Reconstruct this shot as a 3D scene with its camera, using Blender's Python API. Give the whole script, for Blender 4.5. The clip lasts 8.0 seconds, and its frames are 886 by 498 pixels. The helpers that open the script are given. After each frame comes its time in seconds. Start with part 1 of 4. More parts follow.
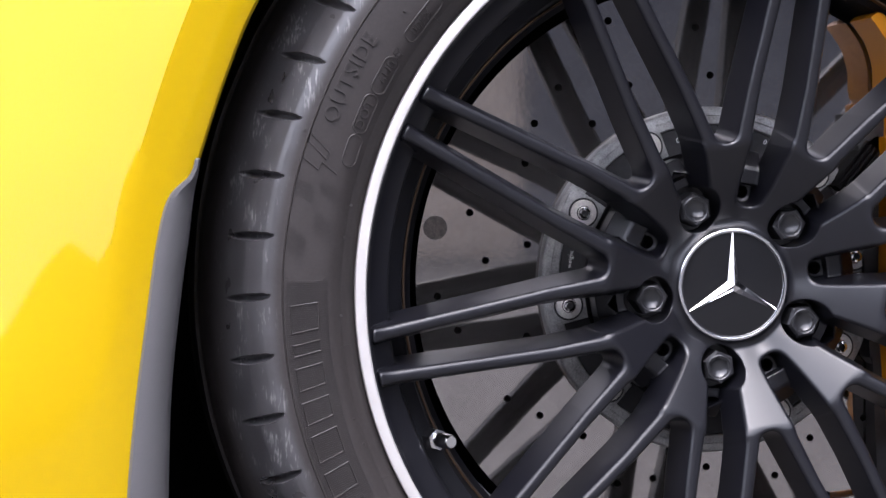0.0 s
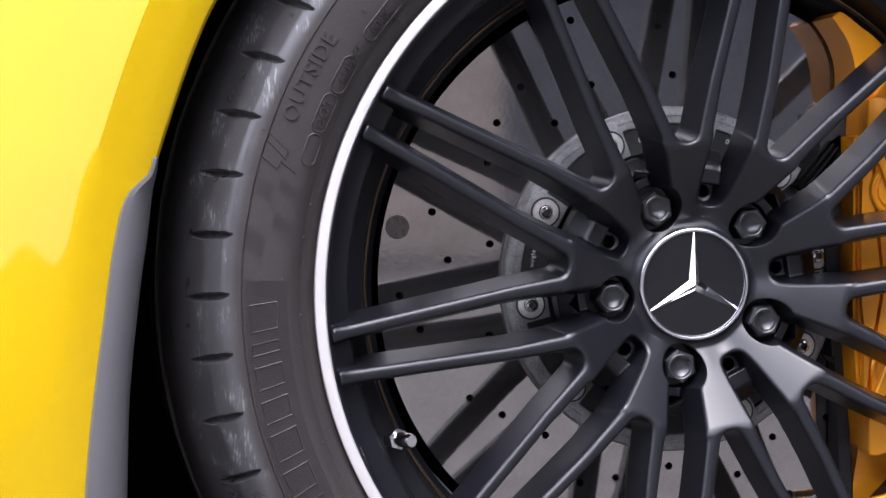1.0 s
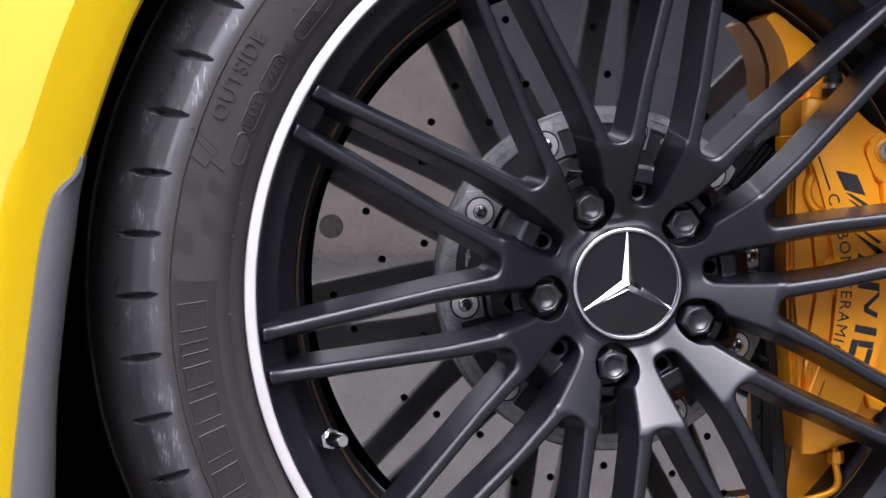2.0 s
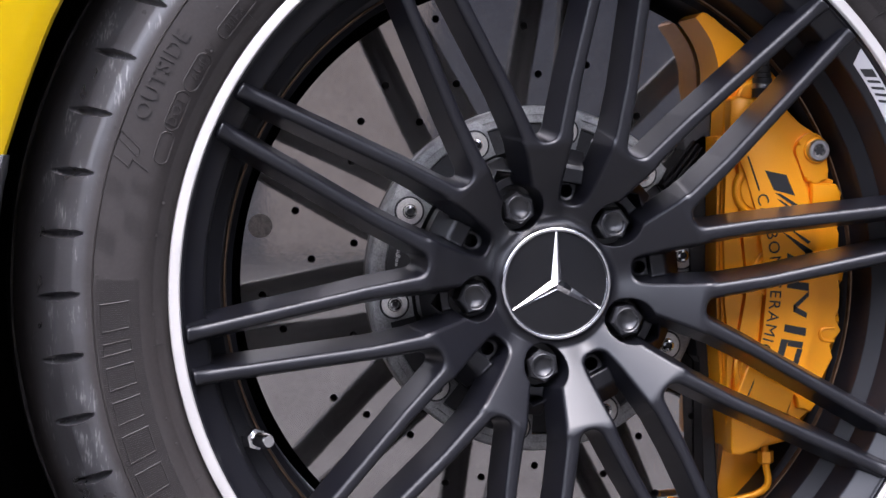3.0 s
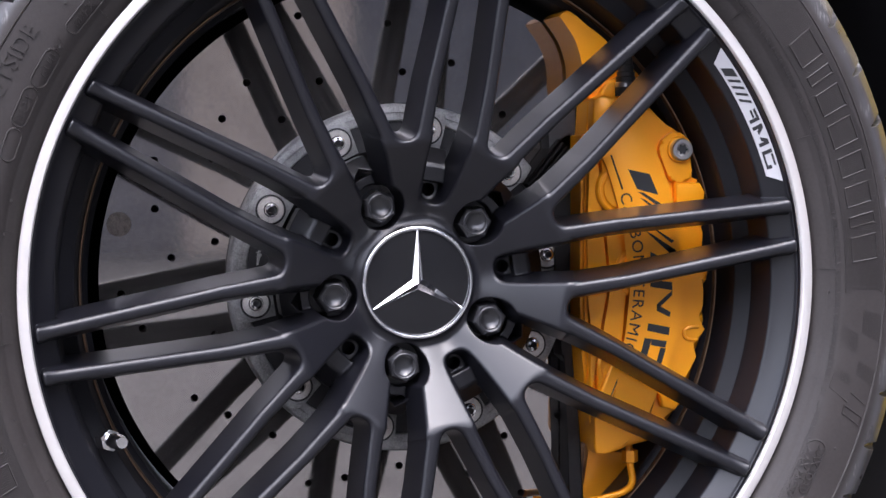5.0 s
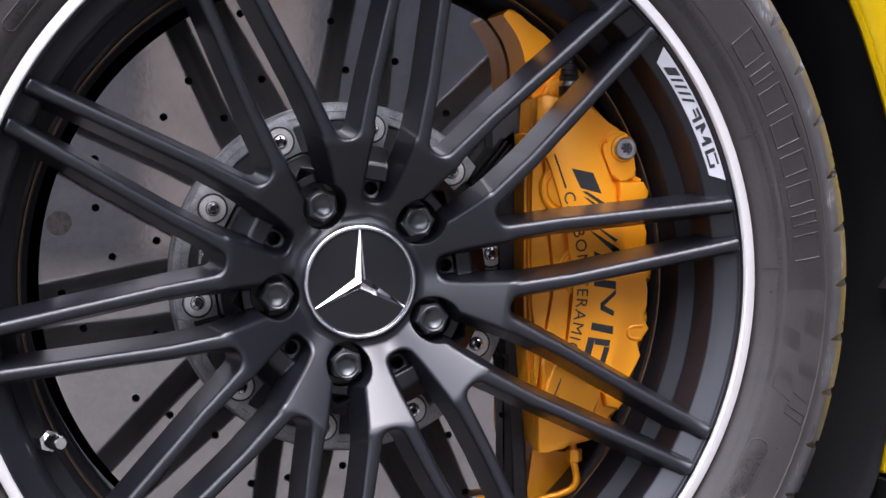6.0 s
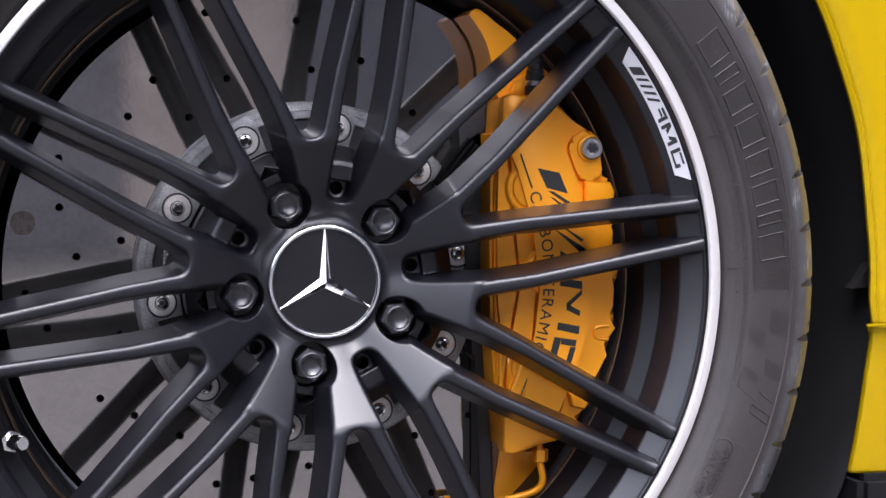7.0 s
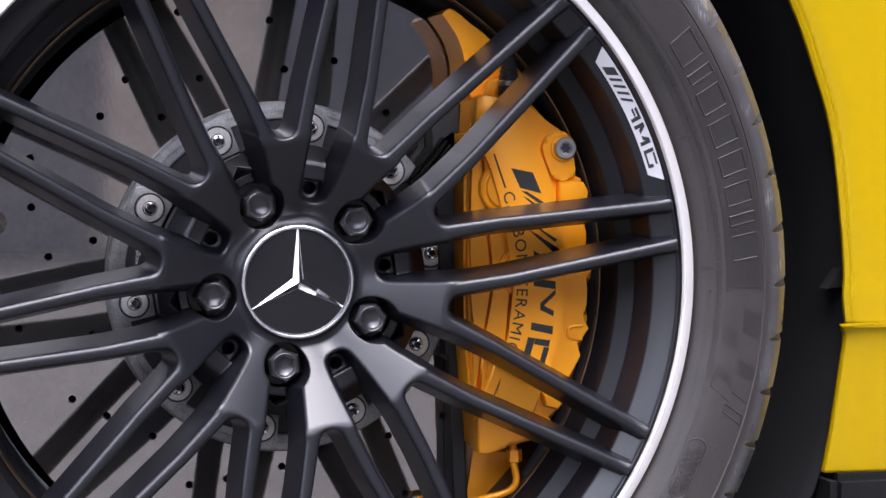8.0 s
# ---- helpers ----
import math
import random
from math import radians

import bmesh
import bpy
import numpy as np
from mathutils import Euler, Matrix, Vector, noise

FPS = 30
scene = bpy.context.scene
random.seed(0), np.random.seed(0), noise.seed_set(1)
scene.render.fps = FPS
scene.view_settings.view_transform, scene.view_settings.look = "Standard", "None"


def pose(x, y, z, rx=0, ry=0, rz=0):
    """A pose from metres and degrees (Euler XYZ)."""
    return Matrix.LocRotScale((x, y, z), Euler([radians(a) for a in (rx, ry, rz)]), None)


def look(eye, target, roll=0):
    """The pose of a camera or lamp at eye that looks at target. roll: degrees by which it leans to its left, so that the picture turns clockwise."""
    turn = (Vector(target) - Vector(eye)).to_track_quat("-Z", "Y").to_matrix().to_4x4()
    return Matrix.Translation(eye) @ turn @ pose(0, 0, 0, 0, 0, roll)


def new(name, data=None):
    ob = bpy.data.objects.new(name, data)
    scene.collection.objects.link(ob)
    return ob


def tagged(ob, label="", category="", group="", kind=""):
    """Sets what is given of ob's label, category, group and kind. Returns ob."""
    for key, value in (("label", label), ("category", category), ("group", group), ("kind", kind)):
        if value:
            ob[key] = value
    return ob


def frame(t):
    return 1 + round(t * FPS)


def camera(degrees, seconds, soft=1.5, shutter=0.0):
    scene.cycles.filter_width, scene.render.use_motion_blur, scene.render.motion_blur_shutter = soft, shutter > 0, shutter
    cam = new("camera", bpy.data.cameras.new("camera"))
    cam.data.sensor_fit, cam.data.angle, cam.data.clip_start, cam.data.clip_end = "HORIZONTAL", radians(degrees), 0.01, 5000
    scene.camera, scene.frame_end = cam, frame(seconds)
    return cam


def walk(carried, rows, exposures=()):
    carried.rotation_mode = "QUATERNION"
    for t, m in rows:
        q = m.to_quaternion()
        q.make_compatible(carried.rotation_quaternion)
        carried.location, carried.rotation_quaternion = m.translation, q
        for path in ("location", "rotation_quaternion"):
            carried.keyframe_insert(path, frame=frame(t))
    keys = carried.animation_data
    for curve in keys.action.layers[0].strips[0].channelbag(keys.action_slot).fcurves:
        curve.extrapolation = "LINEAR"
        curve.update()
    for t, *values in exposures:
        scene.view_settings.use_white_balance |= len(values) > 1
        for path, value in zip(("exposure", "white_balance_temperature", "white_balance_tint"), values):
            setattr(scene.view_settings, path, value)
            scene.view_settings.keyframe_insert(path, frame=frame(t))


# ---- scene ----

ZC = 0.335          # height of the wheel's axis
GROUND = -0.017

# ---------------------------------------------------------------- camera
cam = camera(28.506, 8.0)
ROWS = [
    # seconds, x, y, z, turn to the right, tilt up, lean
    (0.0, -0.3695, -1.1129, 0.4137, 8.935, -2.710, -0.100),
    (0.5, -0.3643, -1.1144, 0.4131, 9.028, -2.688, -0.110),
    (1.0, -0.3542, -1.1153, 0.4130, 9.428, -2.699, -0.070),
    (1.5, -0.3437, -1.1162, 0.4138, 9.944, -2.742, 0.010),
    (3.0, -0.3053, -1.1195, 0.4137, 11.539, -2.769, 0.138),
    (3.5, -0.2937, -1.1200, 0.4140, 12.034, -2.796, 0.175),
    (4.0, -0.2814, -1.1206, 0.4141, 12.645, -2.815, 0.208),
    (4.5, -0.2705, -1.1214, 0.4139, 13.226, -2.810, 0.258),
    (5.0, -0.2585, -1.1219, 0.4142, 13.817, -2.833, 0.300),
    (6.5, -0.2378, -1.1222, 0.4150, 15.338, -2.900, 0.373),
    (7.0, -0.2314, -1.1228, 0.4145, 15.525, -2.880, 0.389),
    (7.5, -0.2275, -1.1231, 0.4139, 15.860, -2.846, 0.398),
    (8.0, -0.2261, -1.1231, 0.4136, 16.148, -2.832, 0.410),
]


def aim(x, y, z, turn, tilt, lean):
    a, b = radians(turn), radians(tilt)
    way = Vector((math.sin(a) * math.cos(b), math.cos(a) * math.cos(b), math.sin(b)))
    eye = Vector((x, y, z))
    return look(eye, eye + way, lean)


walk(cam, [(t, aim(*row)) for t, *row in ROWS], exposures=[(0.0, 2.37, 6450, 17), (8.0, 2.37, 6450, 17)])

# ---------------------------------------------------------------- light
SUN_UP, SUN_ROUND = radians(66), radians(196)
world = bpy.data.worlds.new("sky")
scene.world = world
world.use_nodes = True
wn = world.node_tree
sky = wn.nodes.new("ShaderNodeTexSky")
sky.sky_type = "NISHITA"
sky.sun_disc = False
sky.sun_elevation, sky.sun_rotation = SUN_UP, SUN_ROUND
sky.dust_density, sky.air_density, sky.ozone_density = 3.0, 1.0, 0.8
# broken cloud over the whole sky, brighter overhead as under any overcast
where = wn.nodes.new("ShaderNodeTexCoord")
drift = wn.nodes.new("ShaderNodeMapping")
drift.inputs["Scale"].default_value = (2.2, 1.2, 3.0)
wn.links.new(where.outputs["Generated"], drift.inputs["Vector"])
puffs = wn.nodes.new("ShaderNodeTexNoise")
puffs.inputs["Scale"].default_value, puffs.inputs["Detail"].default_value, puffs.inputs["Distortion"].default_value = 2.6, 6, 1.2
wn.links.new(drift.outputs[0], puffs.inputs["Vector"])
cover = wn.nodes.new("ShaderNodeMapRange")
cover.inputs["From Min"].default_value, cover.inputs["From Max"].default_value = 0.40, 0.60
wn.links.new(puffs.outputs["Fac"], cover.inputs["Value"])
grey = wn.nodes.new("ShaderNodeRGBToBW")
wn.links.new(sky.outputs[0], grey.inputs[0])
white = wn.nodes.new("ShaderNodeVectorMath")
white.operation = "SCALE"
white.inputs[0].default_value = (0.93, 0.98, 1.10)
lift = wn.nodes.new("ShaderNodeMath")
lift.operation = "MULTIPLY"
height = wn.nodes.new("ShaderNodeSeparateXYZ")
wn.links.new(where.outputs["Generated"], height.inputs[0])
dome = wn.nodes.new("ShaderNodeMapRange")
dome.inputs["To Min"].default_value, dome.inputs["To Max"].default_value = 1.05, 1.75
wn.links.new(height.outputs[2], dome.inputs["Value"])
wn.links.new(grey.outputs[0], lift.inputs[0])
wn.links.new(dome.outputs[0], lift.inputs[1])
wn.links.new(lift.outputs[0], white.inputs["Scale"])
clouds = wn.nodes.new("ShaderNodeMix")
clouds.data_type = "RGBA"
wn.links.new(cover.outputs[0], clouds.inputs[0])
wn.links.new(sky.outputs[0], clouds.inputs[6])
wn.links.new(white.outputs[0], clouds.inputs[7])
wn.links.new(clouds.outputs[2], wn.nodes["Background"].inputs[0])
wn.nodes["Background"].inputs[1].default_value = 0.15
sun = new("sun", bpy.data.lights.new("sun", "SUN"))
sun.data.energy, sun.data.angle, sun.data.color = 0.45, radians(140), (0.98, 0.99, 1.0)
sun_way = Vector((math.sin(SUN_ROUND) * math.cos(SUN_UP), math.cos(SUN_ROUND) * math.cos(SUN_UP), math.sin(SUN_UP)))
sun.matrix_world = look(sun_way * 30, (0, 0, 0))


# ---------------------------------------------------------------- materials
def material(name, colour, rough=0.5, metal=0.0, coat=0.0, vary=0.15, fine=300.0, coarse=25.0, bump=0.0, rough_vary=0.1, spec=0.5, coat_rough=0.03):
    """A surface with variation at two scales, in object space, and fine relief."""
    m = bpy.data.materials.new(name)
    m.use_nodes = True
    nt = m.node_tree
    b = nt.nodes["Principled BSDF"]
    co = nt.nodes.new("ShaderNodeTexCoord")
    noises = []
    for scale in (coarse, fine):
        n = nt.nodes.new("ShaderNodeTexNoise")
        n.inputs["Scale"].default_value = scale
        n.inputs["Detail"].default_value = 4
        nt.links.new(co.outputs["Object"], n.inputs["Vector"])
        noises.append(n)
    add = nt.nodes.new("ShaderNodeMath")
    add.operation = "ADD"
    for k in (0, 1):
        nt.links.new(noises[k].outputs["Fac"], add.inputs[k])
    ramp = nt.nodes.new("ShaderNodeMapRange")
    ramp.inputs["From Min"].default_value, ramp.inputs["From Max"].default_value = 0.6, 1.4
    ramp.inputs["To Min"].default_value, ramp.inputs["To Max"].default_value = 1 - vary, 1 + vary
    nt.links.new(add.outputs[0], ramp.inputs["Value"])
    mix = nt.nodes.new("ShaderNodeVectorMath")
    mix.operation = "SCALE"
    mix.inputs[0].default_value = colour
    nt.links.new(ramp.outputs[0], mix.inputs["Scale"])
    nt.links.new(mix.outputs[0], b.inputs["Base Color"])
    rr = nt.nodes.new("ShaderNodeMapRange")
    rr.inputs["From Min"].default_value, rr.inputs["From Max"].default_value = 0.6, 1.4
    rr.inputs["To Min"].default_value, rr.inputs["To Max"].default_value = max(0.01, rough * (1 - rough_vary)), min(1, rough * (1 + rough_vary))
    nt.links.new(add.outputs[0], rr.inputs["Value"])
    nt.links.new(rr.outputs[0], b.inputs["Roughness"])
    b.inputs["Metallic"].default_value = metal
    b.inputs["Specular IOR Level"].default_value = spec
    b.inputs["Coat Weight"].default_value = coat
    b.inputs["Coat Roughness"].default_value = coat_rough
    if bump:
        bp = nt.nodes.new("ShaderNodeBump")
        bp.inputs["Strength"].default_value = bump
        bp.inputs["Distance"].default_value = 0.0005
        nt.links.new(noises[1].outputs["Fac"], bp.inputs["Height"])
        nt.links.new(bp.outputs[0], b.inputs["Normal"])
    return m


SATIN = material("satin_black_paint", (0.0045, 0.0046, 0.0070), rough=0.40, coat=0.40, coat_rough=0.26, vary=0.10, fine=900, coarse=30, rough_vary=0.05, spec=0.36)
BARREL = material("barrel_black_paint", (0.0060, 0.0062, 0.0085), rough=0.48, coat=0.0, vary=0.2, fine=700, coarse=30, spec=0.32)
MACHINED = material("machined_aluminium", (0.64, 0.615, 0.59), rough=0.38, metal=0.45, vary=0.04, fine=1500, coarse=40)
RUBBER = material("tyre_rubber", (0.022, 0.0206, 0.0206), rough=0.50, vary=0.25, fine=500, coarse=22, bump=0.12)


def worn_rubber():
    """Sidewall rubber, matt and brownish; the shoulder is smoother, its sheen partly put into the colour, with pale
    scuffs that run round it.
    """
    m = material("worn_tyre_rubber", (0.0305, 0.0262, 0.0250), rough=0.58, vary=0.25, fine=500, coarse=22, bump=0.12, spec=0.5)
    nt = m.node_tree
    b = nt.nodes["Principled BSDF"]
    co = nt.nodes.new("ShaderNodeTexCoord")
    mp = nt.nodes.new("ShaderNodeMapping")
    mp.inputs["Location"].default_value = (0, 0, -ZC)
    nt.links.new(co.outputs["Object"], mp.inputs["Vector"])
    sep = nt.nodes.new("ShaderNodeSeparateXYZ")
    nt.links.new(mp.outputs[0], sep.inputs[0])
    flat = nt.nodes.new("ShaderNodeCombineXYZ")
    nt.links.new(sep.outputs[0], flat.inputs[0])
    nt.links.new(sep.outputs[2], flat.inputs[2])
    ln = nt.nodes.new("ShaderNodeVectorMath")
    ln.operation = "LENGTH"
    nt.links.new(flat.outputs[0], ln.inputs[0])
    zone = nt.nodes.new("ShaderNodeMapRange")
    zone.interpolation_type = "SMOOTHSTEP"
    zone.inputs["From Min"].default_value, zone.inputs["From Max"].default_value = 0.3045, 0.3110
    nt.links.new(ln.outputs["Value"], zone.inputs["Value"])
    fade = nt.nodes.new("ShaderNodeMapRange")
    fade.inputs["From Min"].default_value, fade.inputs["From Max"].default_value = 0.335, 0.345
    fade.inputs["To Min"].default_value, fade.inputs["To Max"].default_value = 1.0, 0.0
    nt.links.new(ln.outputs["Value"], fade.inputs["Value"])
    ridge = nt.nodes.new("ShaderNodeMath")
    ridge.operation = "MULTIPLY"
    nt.links.new(zone.outputs[0], ridge.inputs[0])
    nt.links.new(fade.outputs[0], ridge.inputs[1])
    big = nt.nodes.new("ShaderNodeTexNoise")
    big.inputs["Scale"].default_value, big.inputs["Detail"].default_value = 45, 5
    nt.links.new(mp.outputs[0], big.inputs["Vector"])
    squash = nt.nodes.new("ShaderNodeMapping")
    squash.inputs["Scale"].default_value = (700, 260, 120)
    nt.links.new(mp.outputs[0], squash.inputs["Vector"])
    small = nt.nodes.new("ShaderNodeTexNoise")
    small.inputs["Scale"].default_value, small.inputs["Detail"].default_value = 1.0, 6
    nt.links.new(squash.outputs[0], small.inputs["Vector"])
    mul = nt.nodes.new("ShaderNodeMath")
    mul.operation = "MULTIPLY"
    nt.links.new(big.outputs["Fac"], mul.inputs[0])
    nt.links.new(small.outputs["Fac"], mul.inputs[1])
    cut = nt.nodes.new("ShaderNodeMapRange")
    cut.inputs["From Min"].default_value, cut.inputs["From Max"].default_value = 0.315, 0.43
    nt.links.new(mul.outputs[0], cut.inputs["Value"])
    both = nt.nodes.new("ShaderNodeMath")
    both.operation = "MULTIPLY"
    nt.links.new(cut.outputs[0], both.inputs[0])
    nt.links.new(ridge.outputs[0], both.inputs[1])
    mix = nt.nodes.new("ShaderNodeMix")
    mix.data_type = "RGBA"
    old = b.inputs["Base Color"].links[0].from_socket
    # pale bluish-grey sheen of the shoulder, put into the colour in noisy patches
    sheen = nt.nodes.new("ShaderNodeMix")
    sheen.data_type = "RGBA"
    nt.links.new(old, sheen.inputs[6])
    sheen.inputs[7].default_value = (0.075, 0.075, 0.080, 1)
    veil = nt.nodes.new("ShaderNodeMath")
    veil.operation = "MULTIPLY"
    nt.links.new(ridge.outputs[0], veil.inputs[0])
    nt.links.new(big.outputs["Fac"], veil.inputs[1])
    nt.links.new(veil.outputs[0], sheen.inputs[0])
    nt.links.new(sheen.outputs[2], mix.inputs[6])
    mix.inputs[7].default_value = (0.22, 0.215, 0.21, 1)
    nt.links.new(both.outputs[0], mix.inputs[0])
    nt.links.new(mix.outputs[2], b.inputs["Base Color"])
    gloss = nt.nodes.new("ShaderNodeMapRange")
    gloss.inputs["To Min"].default_value, gloss.inputs["To Max"].default_value = 0.52, 0.32
    nt.links.new(ridge.outputs[0], gloss.inputs["Value"])
    rough = nt.nodes.new("ShaderNodeMath")
    rough.operation = "MULTIPLY_ADD"
    rough.inputs[1].default_value = 0.35
    nt.links.new(big.outputs["Fac"], rough.inputs[0])
    sub = nt.nodes.new("ShaderNodeMath")
    sub.operation = "SUBTRACT"
    sub.inputs[1].default_value = 0.17
    nt.links.new(gloss.outputs[0], sub.inputs[0])
    nt.links.new(sub.outputs[0], rough.inputs[2])
    nt.links.new(rough.outputs[0], b.inputs["Roughness"])
    # shine: stronger on the worn shoulder, none on the tread
    shine = nt.nodes.new("ShaderNodeMath")
    shine.operation = "MULTIPLY_ADD"
    shine.inputs[1].default_value, shine.inputs[2].default_value = 0.3, 0.36
    nt.links.new(zone.outputs[0], shine.inputs[0])
    level = nt.nodes.new("ShaderNodeMath")
    level.operation = "MULTIPLY"
    dull = nt.nodes.new("ShaderNodeMapRange")
    dull.inputs["From Min"].default_value, dull.inputs["From Max"].default_value = 0.328, 0.345
    dull.inputs["To Min"].default_value, dull.inputs["To Max"].default_value = 1.0, 0.4
    nt.links.new(ln.outputs["Value"], dull.inputs["Value"])
    nt.links.new(shine.outputs[0], level.inputs[0])
    nt.links.new(dull.outputs[0], level.inputs[1])
    nt.links.new(level.outputs[0], b.inputs["Specular IOR Level"])
    return m


TYRE_RUBBER = worn_rubber()
CHROME = material("chrome", (0.85, 0.85, 0.87), rough=0.06, metal=1.0, vary=0.03)
RING_CHROME = material("satin_chrome", (0.88, 0.88, 0.89), rough=0.2, metal=1.0, vary=0.03)
VALVE_METAL = material("valve_nickel", (0.80, 0.79, 0.78), rough=0.16, metal=1.0, vary=0.06, fine=900)
CAP_BLACK = material("cap_black", (0.010, 0.010, 0.011), spec=0.3, rough=0.22, vary=0.1, fine=1200)
BOLT_BLACK = material("bolt_black_zinc", (0.016, 0.016, 0.018), rough=0.30, metal=0.0, vary=0.25, fine=900, spec=0.8)
DISC = material("carbon_ceramic", (0.38, 0.355, 0.34), rough=0.055, metal=0.92, vary=0.18, fine=420, coarse=40, bump=0.018)
DARK = material("dark_metal", (0.03, 0.03, 0.032), rough=0.5, metal=0.3, vary=0.3)
# near-black: the shade inside the disc's drilled holes, put into their colour
BORE_SHADE = material("drilled_bore_shade", (0.012, 0.011, 0.011), rough=0.8, vary=0.3)
HAT = material("disc_bell_grey", (0.36, 0.36, 0.355), rough=0.42, metal=0.5, vary=0.45, fine=800, coarse=120, bump=0.6)
PLATE = material("dull_steel", (0.80, 0.77, 0.73), rough=0.36, metal=0.45, vary=0.3, fine=700, bump=0.1)
STEEL = material("steel", (0.62, 0.60, 0.58), rough=0.3, metal=1.0, vary=0.15, fine=800)
MARK = material("wear_mark", (0.20, 0.17, 0.15), rough=0.45, vary=0.5, fine=900, coarse=300)
GOLD = material("gold_caliper_paint", (1.0, 0.375, 0.007), rough=0.34, metal=0.25, coat=0.15, vary=0.05, fine=1800, coarse=30)
INK = material("black_print", (0.018, 0.018, 0.02), rough=0.5, vary=0.1)
YELLOW = material("yellow_car_paint", (0.385, 0.252, 0.0002), rough=0.45, coat=0.48, coat_rough=0.07, spec=0.04, vary=0.02, fine=3000, coarse=8)
GREY_TRIM = material("grey_plastic_trim", (0.085, 0.083, 0.086), rough=0.45, vary=0.08, fine=1500, bump=0.06)
LINER = material("arch_liner_plastic", (0.008, 0.0076, 0.0080), rough=0.8, vary=0.5, fine=250, coarse=18, bump=0.3, spec=0.15)
ASPHALT = material("asphalt", (0.085, 0.082, 0.08), rough=0.9, vary=0.3, fine=220, coarse=3, bump=0.5)


# ---------------------------------------------------------------- mesh helpers
def finish(mesh, mat, angle=32):
    if mat:
        mesh.materials.append(mat)
    mesh.polygons.foreach_set("use_smooth", [True] * len(mesh.polygons))
    mesh.set_sharp_from_angle(angle=radians(angle))


def part(name, bm, mat, parent=None, label="", angle=32):
    """Links a bmesh as one mesh object under a thing or a part."""
    mesh = bpy.data.meshes.new(name)
    bmesh.ops.recalc_face_normals(bm, faces=bm.faces)
    bm.to_mesh(mesh)
    bm.free()
    finish(mesh, mat, angle)
    ob = new(name, mesh)
    ob.parent = parent
    return tagged(ob, label)


def ring(profile, steps=256, start=0.0, end=360.0, closed=False):
    """A lathe round the wheel's axis: the profile holds (radius, depth) pairs."""
    bm = bmesh.new()
    whole = abs(end - start) >= 359.9
    n = steps if whole else steps + 1
    rows = []
    for j in range(n):
        a = radians(start + (end - start) * j / steps)
        rows.append([bm.verts.new((r * math.cos(a), y, ZC + r * math.sin(a))) for r, y in profile])
    m = len(profile)
    for j in range(steps):
        p, q = rows[j], rows[(j + 1) % n]
        for k in range(m if closed else m - 1):
            bm.faces.new((p[k], p[(k + 1) % m], q[(k + 1) % m], q[k]))
    return bm


def slab(outline, front, back, bevel=0.0, segments=2):
    """An outline of (x, height above the axis) pairs, extruded in depth, with its front edges rounded."""
    bm = bmesh.new()
    f = [bm.verts.new((x, front, ZC + z)) for x, z in outline]
    b = [bm.verts.new((x, back, ZC + z)) for x, z in outline]
    face = bm.faces.new(f)
    bm.faces.new(b[::-1])
    n = len(f)
    for k in range(n):
        bm.faces.new((f[k], b[k], b[(k + 1) % n], f[(k + 1) % n]))
    if bevel:
        bmesh.ops.bevel(bm, geom=list(face.edges), offset=bevel, segments=segments, profile=0.6, affect="EDGES", clamp_overlap=True)
    return bm


def rod(points, radius, sides=12):
    """A round bar along a line of points."""
    bm = bmesh.new()
    pts = [Vector(p) for p in points]
    radii = radius if isinstance(radius, (list, tuple)) else [radius] * len(pts)
    rows = []
    for i, p in enumerate(pts):
        d = (pts[min(i + 1, len(pts) - 1)] - pts[max(i - 1, 0)]).normalized()
        a = d.orthogonal().normalized()
        if i:
            a = (rows_a - d * rows_a.dot(d)).normalized()
        rows_a = a
        b = d.cross(a)
        rows.append([bm.verts.new(p + radii[i] * (math.cos(2 * math.pi * k / sides) * a + math.sin(2 * math.pi * k / sides) * b)) for k in range(sides)])
    for p, q in zip(rows, rows[1:]):
        for k in range(sides):
            bm.faces.new((p[k], p[(k + 1) % sides], q[(k + 1) % sides], q[k]))
    bm.faces.new(rows[0][::-1])
    bm.faces.new(rows[-1])
    return bm


def spin(profile, sides=32, at=(0, 0, 0), way=(0, -1, 0), turn=0.0):
    """A small turned part: (radius, length) pairs along its own axis."""
    bm = bmesh.new()
    d = Vector(way).normalized()
    a = d.orthogonal().normalized()
    b = d.cross(a)
    rows = []
    for r, h in profile:
        c = Vector(at) + d * h
        if r < 1e-6:
            rows.append([bm.verts.new(c)])
        else:
            rows.append([bm.verts.new(c + r * (math.cos(2 * math.pi * k / sides + turn) * a + math.sin(2 * math.pi * k / sides + turn) * b)) for k in range(sides)])
    for p, q in zip(rows, rows[1:]):
        for k in range(sides):
            loop = [p[k % len(p)], p[(k + 1) % sides % len(p)], q[(k + 1) % sides % len(q)], q[k % len(q)]]
            loop = list(dict.fromkeys(loop))
            if len(loop) > 2:
                bm.faces.new(loop)
    return bm


def curve(points, n):
    """Points spread evenly along a smooth line through the given ones."""
    pts = [Vector(p) for p in points]
    out = []
    for s in range(n + 1):
        f = s / n * (len(pts) - 1)
        i = min(int(f), len(pts) - 2)
        f -= i
        p0, p1, p2, p3 = pts[max(i - 1, 0)], pts[i], pts[i + 1], pts[min(i + 2, len(pts) - 1)]
        out.append(0.5 * ((2 * p1) + (p2 - p0) * f + (2 * p0 - 5 * p1 + 4 * p2 - p3) * f * f + (3 * p1 - p0 - 3 * p2 + p3) * f ** 3))
    return out


def polar(r, a, y=0.0):
    return Vector((r * math.cos(radians(a)), y, ZC + r * math.sin(radians(a))))


